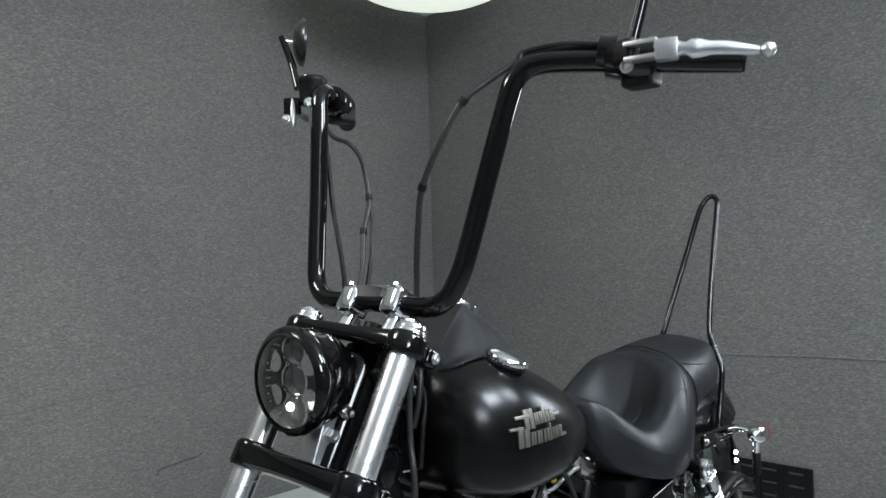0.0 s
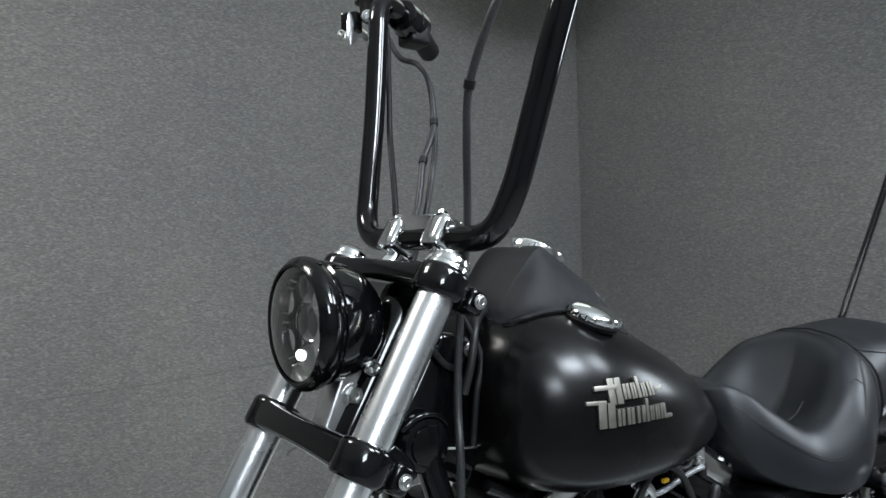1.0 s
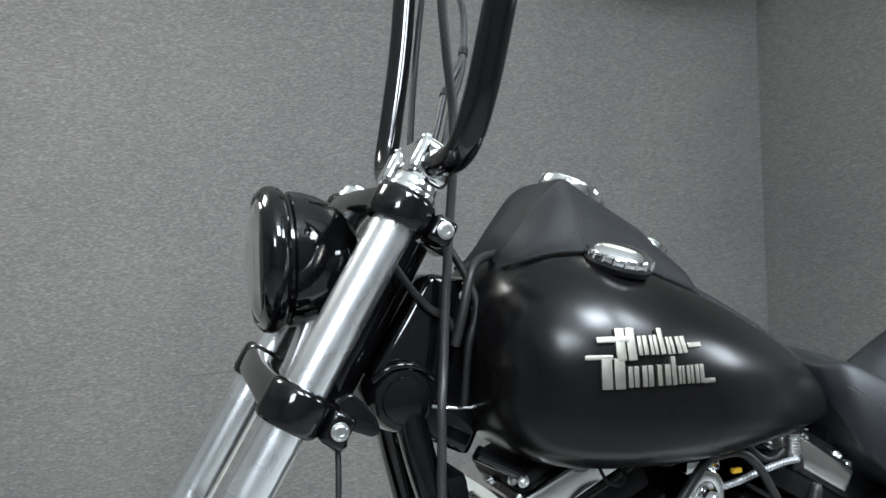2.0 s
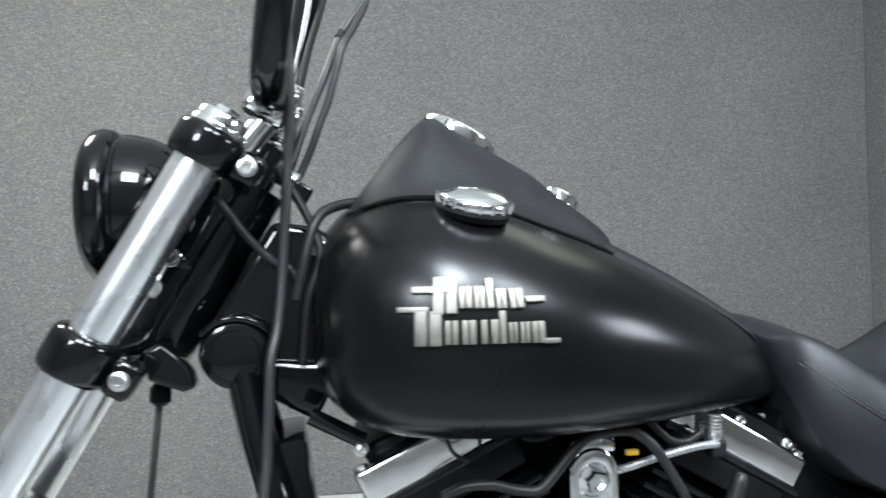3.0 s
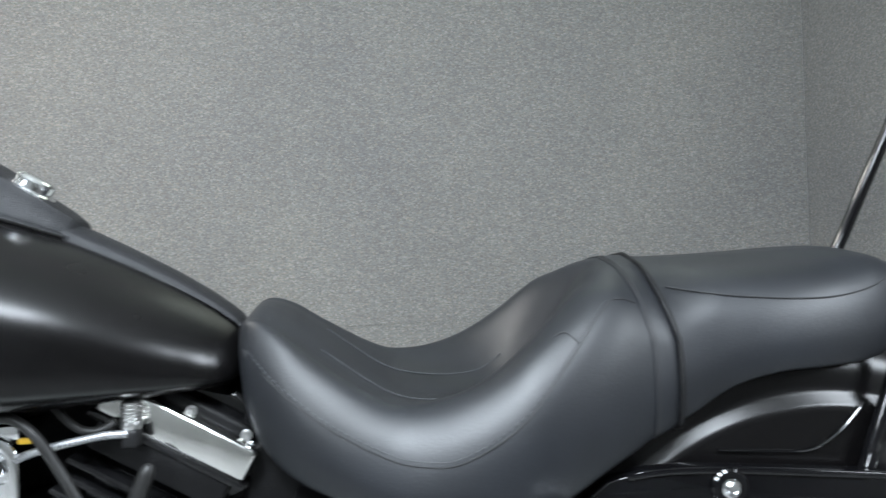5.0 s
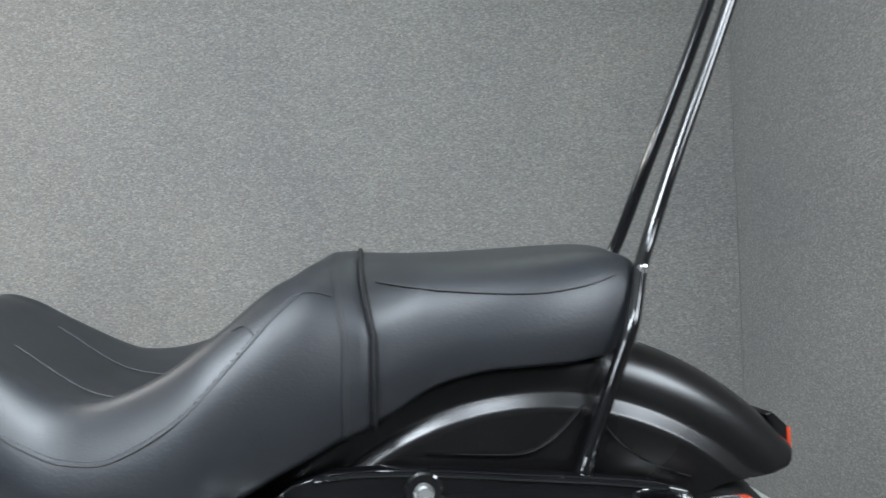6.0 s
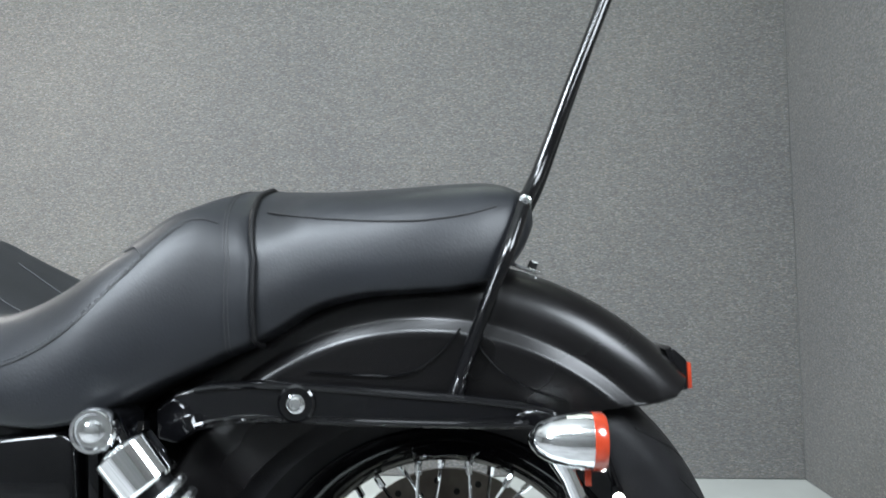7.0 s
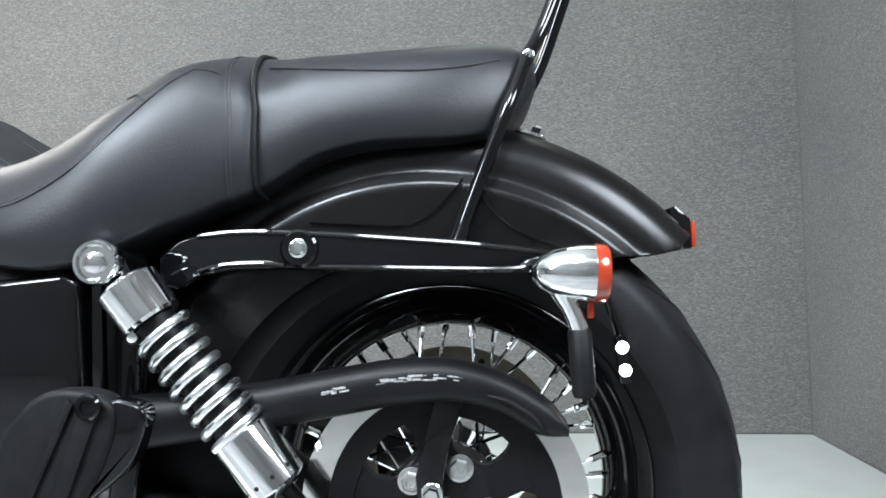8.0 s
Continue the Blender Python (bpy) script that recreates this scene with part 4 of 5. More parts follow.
# speedometer and ignition knob
sp_at, sp_way = Vector((0.2760, 0, 0.9845)), Vector((0.475, 0, 0.880)).normalized()
speedo = part("speedometer", lathe([(-0.016, 0.0415), (-0.006, 0.0432), (0.000, 0.0436), (0.0035, 0.0430), (0.0052, 0.0410), (0.0048, 0.0385), (0.0025, 0.0368)], sp_at, sp_way, 64, cap=False), CHROME, console, "round speedometer with a chrome bezel")
part("dial", lathe([(-0.004, 0.0385), (0.002, 0.0375), (0.0022, 0.001)], sp_at, sp_way, 40), DIAL, speedo, "black dial")
part("dial_glass", lathe([(0.0026, 0.0372), (0.0042, 0.036), (0.0056, 0.020), (0.006, 0.001)], sp_at, sp_way, 40), GLASS, speedo)
kn_at, kn_way = Vector((0.383, 0, 0.9085)), Vector((0.50, 0, 0.866))
part("ignition_knob", lathe([(-0.006, 0.026), (0.002, 0.027), (0.0045, 0.0245), (0.006, 0.0215), (0.008, 0.0210), (0.015, 0.0210), (0.018, 0.0185), (0.0195, 0.013), (0.020, 0.001)], kn_at, kn_way, 32), CHROME, console, "chrome ignition switch knob")

# ---- front end: the steering axis leans back by 30 degrees ----
RAKE = Vector((0.507, 0, 0.862)).normalized()
AHEAD = Vector((-0.862, 0, 0.507)).normalized()


def on_fork(z, y):
    """A point on a fork tube's axis at height z."""
    return Vector((0.026 + (z - 0.9395) * 0.588, y, z + (y + FORK_Y) * LEAN))


FORK_Y = 0.107
for s in (-1, 1):
    leg = part("fork_tube", tube([on_fork(0.46, s * FORK_Y), on_fork(0.976, s * FORK_Y)], 0.0205, 40), FORK_METAL, bike, "polished bright fork tube")
    part("fork_slider", lathe([(0, 0.022), (0.01, 0.027), (0.16, 0.027), (0.19, 0.0285), (0.205, 0.026)], on_fork(0.31, s * FORK_Y), RAKE, 32), BRUSHED, leg)
    part("fork_cap", lathe([(-0.012, 0.0245), (0.002, 0.0250), (0.004, 0.0240), (0.0050, 0.0228), (0.012, 0.0222), (0.0140, 0.0205), (0.0150, 0.0170), (0.0150, 0.001)], on_fork(0.969, s * FORK_Y), RAKE, 32), CHROME, leg, "chrome fork cap")
    part("cap_nut", lathe([(0.0145, 0.0120), (0.0185, 0.0120), (0.020, 0.0105), (0.020, 0.002)], on_fork(0.969, s * FORK_Y), RAKE, 6), CHROME, leg)


def tree(name, z, reach, tall, label):
    """A triple clamp: bridge between two split collars, each with its pinch bolt behind."""
    rings = []
    for y in np.linspace(-FORK_Y + 0.012, FORK_Y - 0.012, 17):
        bow = 1 - (y / FORK_Y) ** 2
        f, b, h = 0.027 + 0.004 * bow, -0.028 - reach * bow, tall - 0.003 * bow
        pts = []
        for a in np.linspace(0, 2 * math.pi, 24, endpoint=False):
            c, sn = math.cos(a), math.sin(a)
            u = (f + b) / 2 + (f - b) / 2 * math.copysign(abs(c) ** 0.45, c)
            v = h * math.copysign(abs(sn) ** 0.45, sn)
            pts.append(on_fork(z, y) + AHEAD * u + RAKE * v)
        rings.append(pts)
    root = part(name, fix(add_loft(bmesh.new(), rings)), GLOSS, bike, label, 45)
    for s in (-1, 1):
        at = on_fork(z, s * FORK_Y)
        part("collar", lathe([(-tall, 0.0215), (-tall, 0.0265), (0.0025 - tall, 0.0288), (0.007 - tall, 0.0302), (tall - 0.007, 0.0302), (tall - 0.0025, 0.0284), (tall, 0.025), (tall, 0.0215)], at, RAKE, 40, cap=False, closed=True), GLOSS, root)
        ear = at - AHEAD * 0.040 + Vector((0, s * 0.004, 0))
        part("pinch_ear", box(ear, (0.024, 0.032, 2 * tall - 0.006), Matrix.Rotation(radians(30.5), 3, "Y"), 0.007, 3), GLOSS, root)
        bolt("pinch_bolt", ear + Vector((0, s * 0.019, 0)), (0, s, 0), 0.0060, 0.005, root, ZINC, False, "bright socket bolt")
    return root


tree("upper_triple_clamp", 0.954, 0.008, 0.0165, "glossy black upper triple clamp")
tree("lower_triple_clamp", 0.782, 0.010, 0.0190, "glossy black lower triple clamp")
part("steering_stem", tube([on_fork(0.776, 0) - AHEAD * 0.035, on_fork(0.985, 0) - AHEAD * 0.035], 0.017, 20), POWDER, bike)
part("stem_nut", lathe([(0, 0.017), (0.012, 0.017), (0.015, 0.013)], on_fork(0.968, 0) - AHEAD * 0.035, RAKE, 6), CHROME, bike)
part("steering_head", tube([on_fork(0.785, 0) - AHEAD * 0.040, on_fork(0.948, 0) - AHEAD * 0.040], 0.034, 28), GLOSS, bike, "glossy black steering head")
part("bearing_cup", lathe([(0, 0.026), (0.004, 0.030), (0.014, 0.030), (0.018, 0.026)], on_fork(0.915, 0) - AHEAD * 0.038, RAKE, 28), ZINC, bike)

# headlight
HL = Vector((-0.072, 0.006, 0.913))
headlight = part("headlight", lathe([(-0.012, 0.064), (-0.012, 0.068), (-0.007, 0.0735), (0.0, 0.0750), (0.008, 0.0735), (0.012, 0.0705), (0.0135, 0.0670), (0.016, 0.0670), (0.0185, 0.0698), (0.030, 0.0690), (0.045, 0.0655), (0.060, 0.0590), (0.073, 0.0490), (0.084, 0.0350), (0.0905, 0.0200), (0.093, 0.008), (0.0935, 0.001)], HL, (1, 0, 0), 64, cap=False), GLOSS, bike, "round glossy black headlight with LED lenses, lit")
part("bezel_lip", lathe([(-0.0125, 0.0635), (-0.0135, 0.0665), (-0.011, 0.0685), (-0.009, 0.066)], HL, (1, 0, 0), 56, cap=False, closed=True), GLOSS, headlight)
part("reflector_plate", lathe([(0.012, 0.0655), (0.014, 0.066), (0.016, 0.001)], HL, (1, 0, 0), 48), CARRIER, headlight, "dark lens carrier")
part("front_glass", lathe([(-0.0105, 0.0645), (-0.015, 0.056), (-0.019, 0.040), (-0.0215, 0.020), (-0.022, 0.001), (-0.0195, 0.001), (-0.019, 0.020), (-0.0165, 0.040), (-0.0125, 0.056), (-0.0085, 0.0645)], HL, (1, 0, 0), 56, cap=False), GLASS, headlight, "clear domed glass")
for yy, zz, r in ((0.0, 0.040, 0.021), (0.0, 0.0, 0.0235), (0.0, -0.040, 0.021)):
    at = HL + Vector((0.010, yy, zz))
    part("lens_ring", lathe([(-0.006, r + 0.0035), (0.002, r + 0.0035), (0.002, r), (-0.006, r)], at, (1, 0, 0), 36, cap=False, closed=True), CHROME, headlight)
    part("projector_lens", lathe([(-0.004, r), (-0.009, r * 0.8), (-0.012, r * 0.45), (-0.0125, 0.001)], at, (1, 0, 0), 32), GLASS_DARK, headlight, "glossy projector lens")
for yy, zz in ((0.036, 0.024), (-0.036, 0.024), (0.036, -0.022), (-0.036, -0.022)):
    at = HL + Vector((0.010, yy, zz))
    part("reflector_bowl", lathe([(-0.010, 0.0145), (-0.009, 0.013), (0.0, 0.008), (0.004, 0.003), (0.0045, 0.001)], at, (1, 0, 0), 24), CHROME, headlight, "small bright reflector")
part("lit_diode", lathe([(0, 0.006), (-0.003, 0.005), (-0.004, 0.001)], HL + Vector((-0.0035, 0.0, -0.034)), (1, 0, 0), 20), WHITE_GLOW, headlight, "lit white diode")
part("lit_diode", lathe([(0, 0.0055), (-0.003, 0.005), (-0.004, 0.001)], HL + Vector((0.004, -0.034, -0.026)), (1, 0, 0), 16), WHITE_GLOW, headlight, "lit white diode")
bm = bmesh.new()
for k in range(11):
    a = -0.9 + 1.8 * k / 10
    add_tube(bm, [HL + Vector((0.010, 0.0585 * math.cos(a), 0.0585 * math.sin(a) - 0.002)), HL + Vector((0.004, 0.0625 * math.cos(a), 0.0625 * math.sin(a) - 0.002))], 0.0012, 5)
part("lens_fins", fix(bm), ZINC, headlight)
mount = part("headlight_mount", plate([(-0.066, 0.788), (-0.028, 0.788), (-0.008, 0.850), (-0.014, 0.866), (-0.030, 0.866), (-0.040, 0.850)], -0.018, 0.018, 0.004, 3), LEVER, bike, "bright mounting block below the headlight")
bolt("mount_bolt", (-0.026, -0.0165, 0.832), LEFT, 0.010, 0.011, mount, ZINC)
bolt("adjuster_bolt", (-0.008, -0.030, 0.862), LEFT, 0.007, 0.012, mount, CHROME)
part("mount_arm", tube([(-0.01, -0.012, 0.862), (0.0, -0.02, 0.855), (0.012, -0.028, 0.848)], 0.008, 10), GLOSS, mount)

# front fender
rings = [fender_ring(Vector((-0.330, 0, 0.310)), 0.378, radians(a), 0.068, 0.03, 0.003, 0.0) for a in np.linspace(30, 150, 48)]
front_fender = part("front_fender", fix(add_loft(bmesh.new(), rings)), SATIN, bike, "satin black front fender", 50)
part("fender_brace", tube([on_fork(0.50, -0.107), (-0.26, -0.072, 0.60), (-0.28, -0.070, 0.62)], 0.007, 10), SATIN, front_fender)

# ---- handlebar ----
bar_pts = [(0.247, -0.500, 1.310), (0.225, -0.44, 1.317), (0.195, -0.365, 1.326), (0.162, -0.287, 1.334), (0.144, -0.252, 1.331), (0.133, -0.235, 1.314), (0.127, -0.225, 1.285), (0.112, -0.200, 1.19), (0.098, -0.172, 1.085), (0.092, -0.158, 1.045), (0.088, -0.140, 1.017), (0.086, -0.112, 1.004),
           (0.086, -0.06, 1.005), (0.086, 0.0, 1.007), (0.086, 0.06, 1.009), (0.087, 0.10, 1.010), (0.090, 0.128, 1.020), (0.096, 0.146, 1.042), (0.106, 0.156, 1.085), (0.126, 0.170, 1.19), (0.141, 0.180, 1.31), (0.146, 0.184, 1.345), (0.155, 0.190, 1.365), (0.175, 0.202, 1.374), (0.220, 0.228, 1.371), (0.270, 0.262, 1.365), (0.333, 0.315, 1.354)]
handlebar = part("handlebar", tube(bar_pts, 0.0150, 24, 6), GLOSS, bike, "tall glossy black ape-hanger handlebar")
for s in (-1, 1):
    y = s * 0.047
    low = on_fork(0.966, y) - AHEAD * 0.018
    rz = part("riser", tube([low, Vector((0.082, y, 0.990))], [0.013, 0.0125], 20), CHROME, handlebar, "chrome handlebar riser")
    part("riser_clamp", box((0.086, y, 1.007), (0.046, 0.034, 0.044), y_turn(30), 0.010, 3), CHROME, handlebar, "chrome handlebar clamp")
    for k in (-1, 1):
        bolt("clamp_bolt", Vector((0.086, y, 1.007)) + AHEAD * (k * 0.015) + RAKE * 0.0205, RAKE, 0.0058, 0.006, handlebar, CHROME)
part("clamp_bridge", box((0.080, 0, 1.026), (0.007, 0.072, 0.018), y_turn(10), 0.0015), CHROME, handlebar, "flat chrome bridge between the clamps")
part("grip", tube([(0.215, -0.412, 1.322), (0.249, -0.503, 1.310)], 0.0142, 24), RUBBER, handlebar, "black rubber grip")
part("grip", tube([(0.272, 0.264, 1.364), (0.333, 0.315, 1.354)], 0.0185, 24), RUBBER, handlebar, "black rubber grip")


def control(at, way, parent):
    """Switch housing with its clamp halves, lever perch and buttons."""
    way = Vector(way).normalized()
    at = Vector(at)
    root = part("switch_housing", lathe([(-0.030, 0.020), (-0.028, 0.025), (-0.004, 0.027), (-0.003, 0.0255), (0.0, 0.0255), (0.001, 0.028), (0.030, 0.029), (0.034, 0.024)], at, way, 28), GLOSS, parent, "black switch housing")
    part("housing_lobe", box(at + way * 0.012 + Vector((0.006, 0, -0.018)), (0.040, 0.044, 0.034), None, 0.008, 3), POWDER, parent)
    part("button", box(at + way * 0.012 + Vector((-0.018, 0, -0.006)), (0.008, 0.014, 0.008), None, 0.002), RUBBER, parent)
    return root


control((0.197, -0.372, 1.326), (0.36, -0.92, -0.18), handlebar)
control((0.236, 0.238, 1.368), (0.82, 0.56, -0.08), handlebar)
# left lever: forked perch, flat blade, ball end
perch = part("lever_perch", box((0.169, -0.434, 1.322), (0.020, 0.028, 0.026), Matrix.Rotation(radians(18), 3, "Z"), 0.003), LEVER, handlebar, "alloy clutch lever perch")
for dz in (-0.0095, 0.0095):
    part("perch_prong", box((0.166, -0.403, 1.326 + dz), (0.020, 0.042, 0.006), Matrix.Rotation(radians(6), 3, "Z"), 0.0015), LEVER, handlebar)
part("perch_body", box((0.180, -0.378, 1.330), (0.034, 0.036, 0.034), Matrix.Rotation(radians(-16), 3, "Z"), 0.008, 3), POWDER, handlebar)
part("lever_clamp", lathe([(-0.010, 0.0165), (-0.010, 0.024), (0.010, 0.024), (0.010, 0.0165)], (0.187, -0.345, 1.339), (0.36, -0.92, -0.18), 24, cap=False, closed=True), GLOSS, handlebar)
rings = []
lever = [(0.171, -0.445, 1.322, 0.010, 0.008), (0.174, -0.456, 1.320, 0.0075, 0.007), (0.177, -0.463, 1.319, 0.012, 0.009), (0.181, -0.472, 1.319, 0.0115, 0.008), (0.185, -0.482, 1.318, 0.0085, 0.0065), (0.192, -0.500, 1.316, 0.0082, 0.006), (0.200, -0.518, 1.312, 0.0068, 0.005), (0.206, -0.533, 1.309, 0.0045, 0.0045)]
for px, py, pz, hz, hx in lever:
    rings.append([Vector((px + hx * math.cos(a), py, pz + hz * math.sin(a))) for a in np.linspace(0, 2 * math.pi, 14, endpoint=False)])
blade = part("clutch_lever", fix(add_loft(bmesh.new(), rings)), LEVER, handlebar, "polished alloy clutch lever with a ball end")
part("lever_ball", lathe([(-0.009 * math.cos(a), 0.009 * math.sin(a)) for a in np.linspace(0.05, math.pi - 0.05, 10)], (0.209, -0.541, 1.3085), (0, 1, 0), 20), LEVER, handlebar)
bolt("perch_bolt", (0.170, -0.380, 1.312), (-0.6, -0.5, -0.4), 0.0065, 0.008, handlebar, ZINC)
# right brake: reservoir, lever, bolt
part("brake_reservoir", lathe([(0, 0.020), (0.003, 0.0235), (0.036, 0.0245), (0.040, 0.0265), (0.046, 0.0265), (0.049, 0.024), (0.049, 0.002)], (0.163, 0.222, 1.352), (0.03, 0, 1), 28), POWDER, handlebar, "black brake fluid reservoir")
part("lever_bracket", box((0.132, 0.240, 1.348), (0.022, 0.028, 0.030), Matrix.Rotation(radians(35), 3, "Z"), 0.004), GLOSS, handlebar)
part("reservoir_lid", lathe([(0, 0.0225), (0.002, 0.022), (0.003, 0.018), (0.003, 0.002)], (0.1645, 0.222, 1.401), (0.03, 0, 1), 28), GLOSS, handlebar)
bolt("reservoir_bolt", (0.139, 0.202, 1.350), (-0.6, -0.75, 0.1), 0.0075, 0.007, handlebar, CHROME, False)
rings = []
for px, py, pz, hz, hx in ((0.117, 0.222, 1.334, 0.004, 0.003), (0.1175, 0.2225, 1.334, 0.020, 0.004), (0.120, 0.2255, 1.334, 0.026, 0.005), (0.127, 0.231, 1.334, 0.022, 0.005), (0.145, 0.243, 1.338, 0.009, 0.004), (0.21, 0.292, 1.343, 0.007, 0.004)):
    rings.append([Vector((px + hx * math.cos(a), py, pz + hz * math.sin(a))) for a in np.linspace(0, 2 * math.pi, 14, endpoint=False)])
part("brake_lever", fix(add_loft(bmesh.new(), rings)), LEVER, handlebar, "polished alloy brake lever")

bolt("lever_bolt", (0.108, 0.228, 1.322), (-0.6, -0.75, 0.1), 0.0055, 0.010, handlebar, BRUSHED, False)

# mirrors
def mirror(base, bend, head, face):
    m = part("mirror", tube([base, Vector(base) * 0.5 + Vector(bend) * 0.5 + Vector((0.004, 0, 0)), bend], [0.008, 0.007, 0.006], 14, 6), GLOSS, handlebar, "round black mirror on a slim stem")
    face = Vector(face).normalized()
    part("mirror_head", lathe([(-0.016, 0.006), (-0.013, 0.022), (-0.006, 0.037), (0.0, 0.043), (0.005, 0.043), (0.005, 0.039)], head, face, 36), MIRROR, m)
    part("mirror_glass", lathe([(0.0052, 0.039), (0.0058, 0.001)], head, face, 36), CHROME, m)
    part("mirror_joint", lathe([(-0.030, 0.0035), (-0.012, 0.0035)], head, face, 10), CHROME, m)


mirror((0.150, 0.245, 1.385), (0.150, 0.288, 1.487), (0.178, 0.266, 1.477), (0.82, -0.52, -0.05))
mirror((0.205, -0.374, 1.352), (0.215, -0.398, 1.462), (0.240, -0.392, 1.472), (0.95, 0.2, -0.05))

# cables
def cable(points, radius, label="", mat=None, ties=()):
    c = part("cable", tube(points, radius, 10, 8), mat or HOSE, bike, label)
    pts = [Vector(p) for p in points]
    for k in ties:
        d = (pts[k + 1] - pts[k - 1]).normalized()
        part("cable_tie", lathe([(-0.005, radius * 1.35), (0.005, radius * 1.35)], pts[k], d, 12), RUBBER, c)
    return c


cable([(0.190, -0.355, 1.345), (0.168, -0.300, 1.354), (0.148, -0.246, 1.347), (0.118, -0.205, 1.318), (0.092, -0.175, 1.288), (0.079, -0.146, 1.238), (0.081, -0.106, 1.175), (0.090, -0.088, 1.12), (0.098, -0.077, 1.085), (0.1024, -0.0715, 1.06), (0.1036, -0.0690, 1.03), (0.1037, -0.0652, 1.00), (0.101, -0.0590, 0.95), (0.098, -0.0560, 0.90), (0.095, -0.0545, 0.85), (0.0905, -0.0590, 0.80), (0.0835, -0.070, 0.765), (0.0813, -0.073, 0.72), (0.0795, -0.075, 0.68), (0.079, -0.088, 0.60), (0.12, -0.10, 0.42)], 0.0050, "long black braided clutch cable", BRAID, (4, 6))
cable([(0.185, -0.350, 1.347), (0.165, -0.295, 1.356), (0.145, -0.246, 1.352), (0.137, -0.238, 1.340), (0.133, -0.235, 1.318)], 0.0045, "black cable along the handlebar")
cable([(0.195, -0.345, 1.343), (0.172, -0.285, 1.353), (0.156, -0.246, 1.348), (0.148, -0.238, 1.330), (0.138, -0.232, 1.312)], 0.0045, "black cable along the handlebar")
cable([(0.200, 0.245, 1.340), (0.206, 0.218, 1.300), (0.212, 0.180, 1.282), (0.208, 0.145, 1.245), (0.195, 0.118, 1.180), (0.179, 0.107, 1.15), (0.161, 0.099, 1.12), (0.148, 0.088, 1.085), (0.137, 0.080, 1.056), (0.122, 0.076, 1.02), (0.107, 0.069, 0.975), (0.094, 0.060, 0.93)], 0.0046, "black braided throttle cable", BRAID, (4, 6))
cable([(0.203, 0.132, 1.215), (0.192, 0.112, 1.165), (0.177, 0.094, 1.13), (0.1625, 0.080, 1.103), (0.155, 0.076, 1.077), (0.1454, 0.075, 1.039), (0.136, 0.075, 1.014), (0.125, 0.075, 0.983), (0.1115, 0.073, 0.952), (0.095, 0.068, 0.92)], 0.0042, "black braided idle cable", BRAID)
cable([(0.178, 0.212, 1.34), (0.172, 0.200, 1.30), (0.165, 0.190, 1.271), (0.1524, 0.170, 1.221), (0.1393, 0.150, 1.164), (0.1245, 0.122, 1.1086), (0.1135, 0.100, 1.0565), (0.104, 0.085, 1.00), (0.096, 0.072, 0.95)], 0.0042, "black brake line")
cable([(0.090, -0.035, 0.945), (0.115, -0.045, 0.905), (0.130, -0.055, 0.862), (0.118, -0.060, 0.82), (0.112, -0.058, 0.76)], 0.0042, "black wiring loom at the steering head")
cable([(0.172, -0.020, 0.915), (0.152, -0.030, 0.911), (0.135, -0.042, 0.904), (0.1255, -0.050, 0.892), (0.1195, -0.054, 0.874), (0.1135, -0.054, 0.848), (0.107, -0.050, 0.820)], 0.0052, "grey-black breather hose beside the tank", LEAD)
cable([(0.034, -0.048, 0.917), (0.0455, -0.047, 0.9024), (0.0627, -0.046, 0.879), (0.0844, -0.042, 0.8575), (0.102, -0.041, 0.848), (0.112, -0.042, 0.83)], 0.0042, "grey rubber brake hose", LEAD)
cable([(-0.014, -0.046, 0.768), (-0.016, -0.046, 0.738), (-0.019, -0.058, 0.69), (-0.026, -0.070, 0.60), (-0.034, -0.075, 0.52)], 0.0030, "thin grey-black hose below the lower clamp", LEAD)
bolt("hose_clip", (0.1265, -0.037, 0.8695), LEFT, 0.0062, 0.007, bike, ZINC)
part("fork_lock", lathe([(-0.013, 0.0095), (-0.011, 0.0105), (0.009, 0.0105), (0.011, 0.0085), (0.011, 0.001)], (0.0995, 0.003, 0.9405), -AHEAD, 24), CHROME, bike, "chrome fork lock barrel")
part("lock_block", box((0.110, 0.012, 0.927), (0.026, 0.030, 0.020), y_turn(30), 0.004, 3), GLOSS, bike)
part("wire_clip", tube([(0.082, -0.046, 0.7595), (0.105, -0.050, 0.7568), (0.128, -0.050, 0.7552)], 0.0017, 8, 4), ZINC, bike, "thin bright wire clip")

# ---- chassis ----
chassis = part("chassis_backbone", tube([(0.085, 0, 0.86), (0.25, 0, 0.80), (0.45, 0, 0.74), (0.62, 0, 0.66), (0.72, 0, 0.58)], 0.030, 20, 6), GLOSS, bike, "glossy black steel chassis")
for s in (-1, 1):
    part("down_tube", tube([(0.055, s * 0.040, 0.765), (0.069, s * 0.052, 0.70), (0.097, s * 0.070, 0.60), (0.14, s * 0.085, 0.42), (0.20, s * 0.09, 0.22), (0.30, s * 0.10, 0.17), (0.80, s * 0.12, 0.17), (0.90, s * 0.12, 0.30), (0.92, s * 0.12, 0.58)], 0.0165, 18, 6), GLOSS, chassis)
part("neck_casting", lathe([(-0.054, 0.026), (-0.0525, 0.030), (-0.048, 0.0325), (-0.034, 0.035), (0.034, 0.035), (0.048, 0.0325), (0.0525, 0.030), (0.054, 0.026)], (0.0505, 0, 0.769), (0, 1, 0), 40), GLOSS, chassis)
part("neck_gusset", plate([(0.020, 0.79), (0.060, 0.735), (0.125, 0.700), (0.155, 0.76), (0.160, 0.87), (0.125, 0.89), (0.085, 0.895)], -0.036, 0.036, 0.010, 3), GLOSS, chassis)
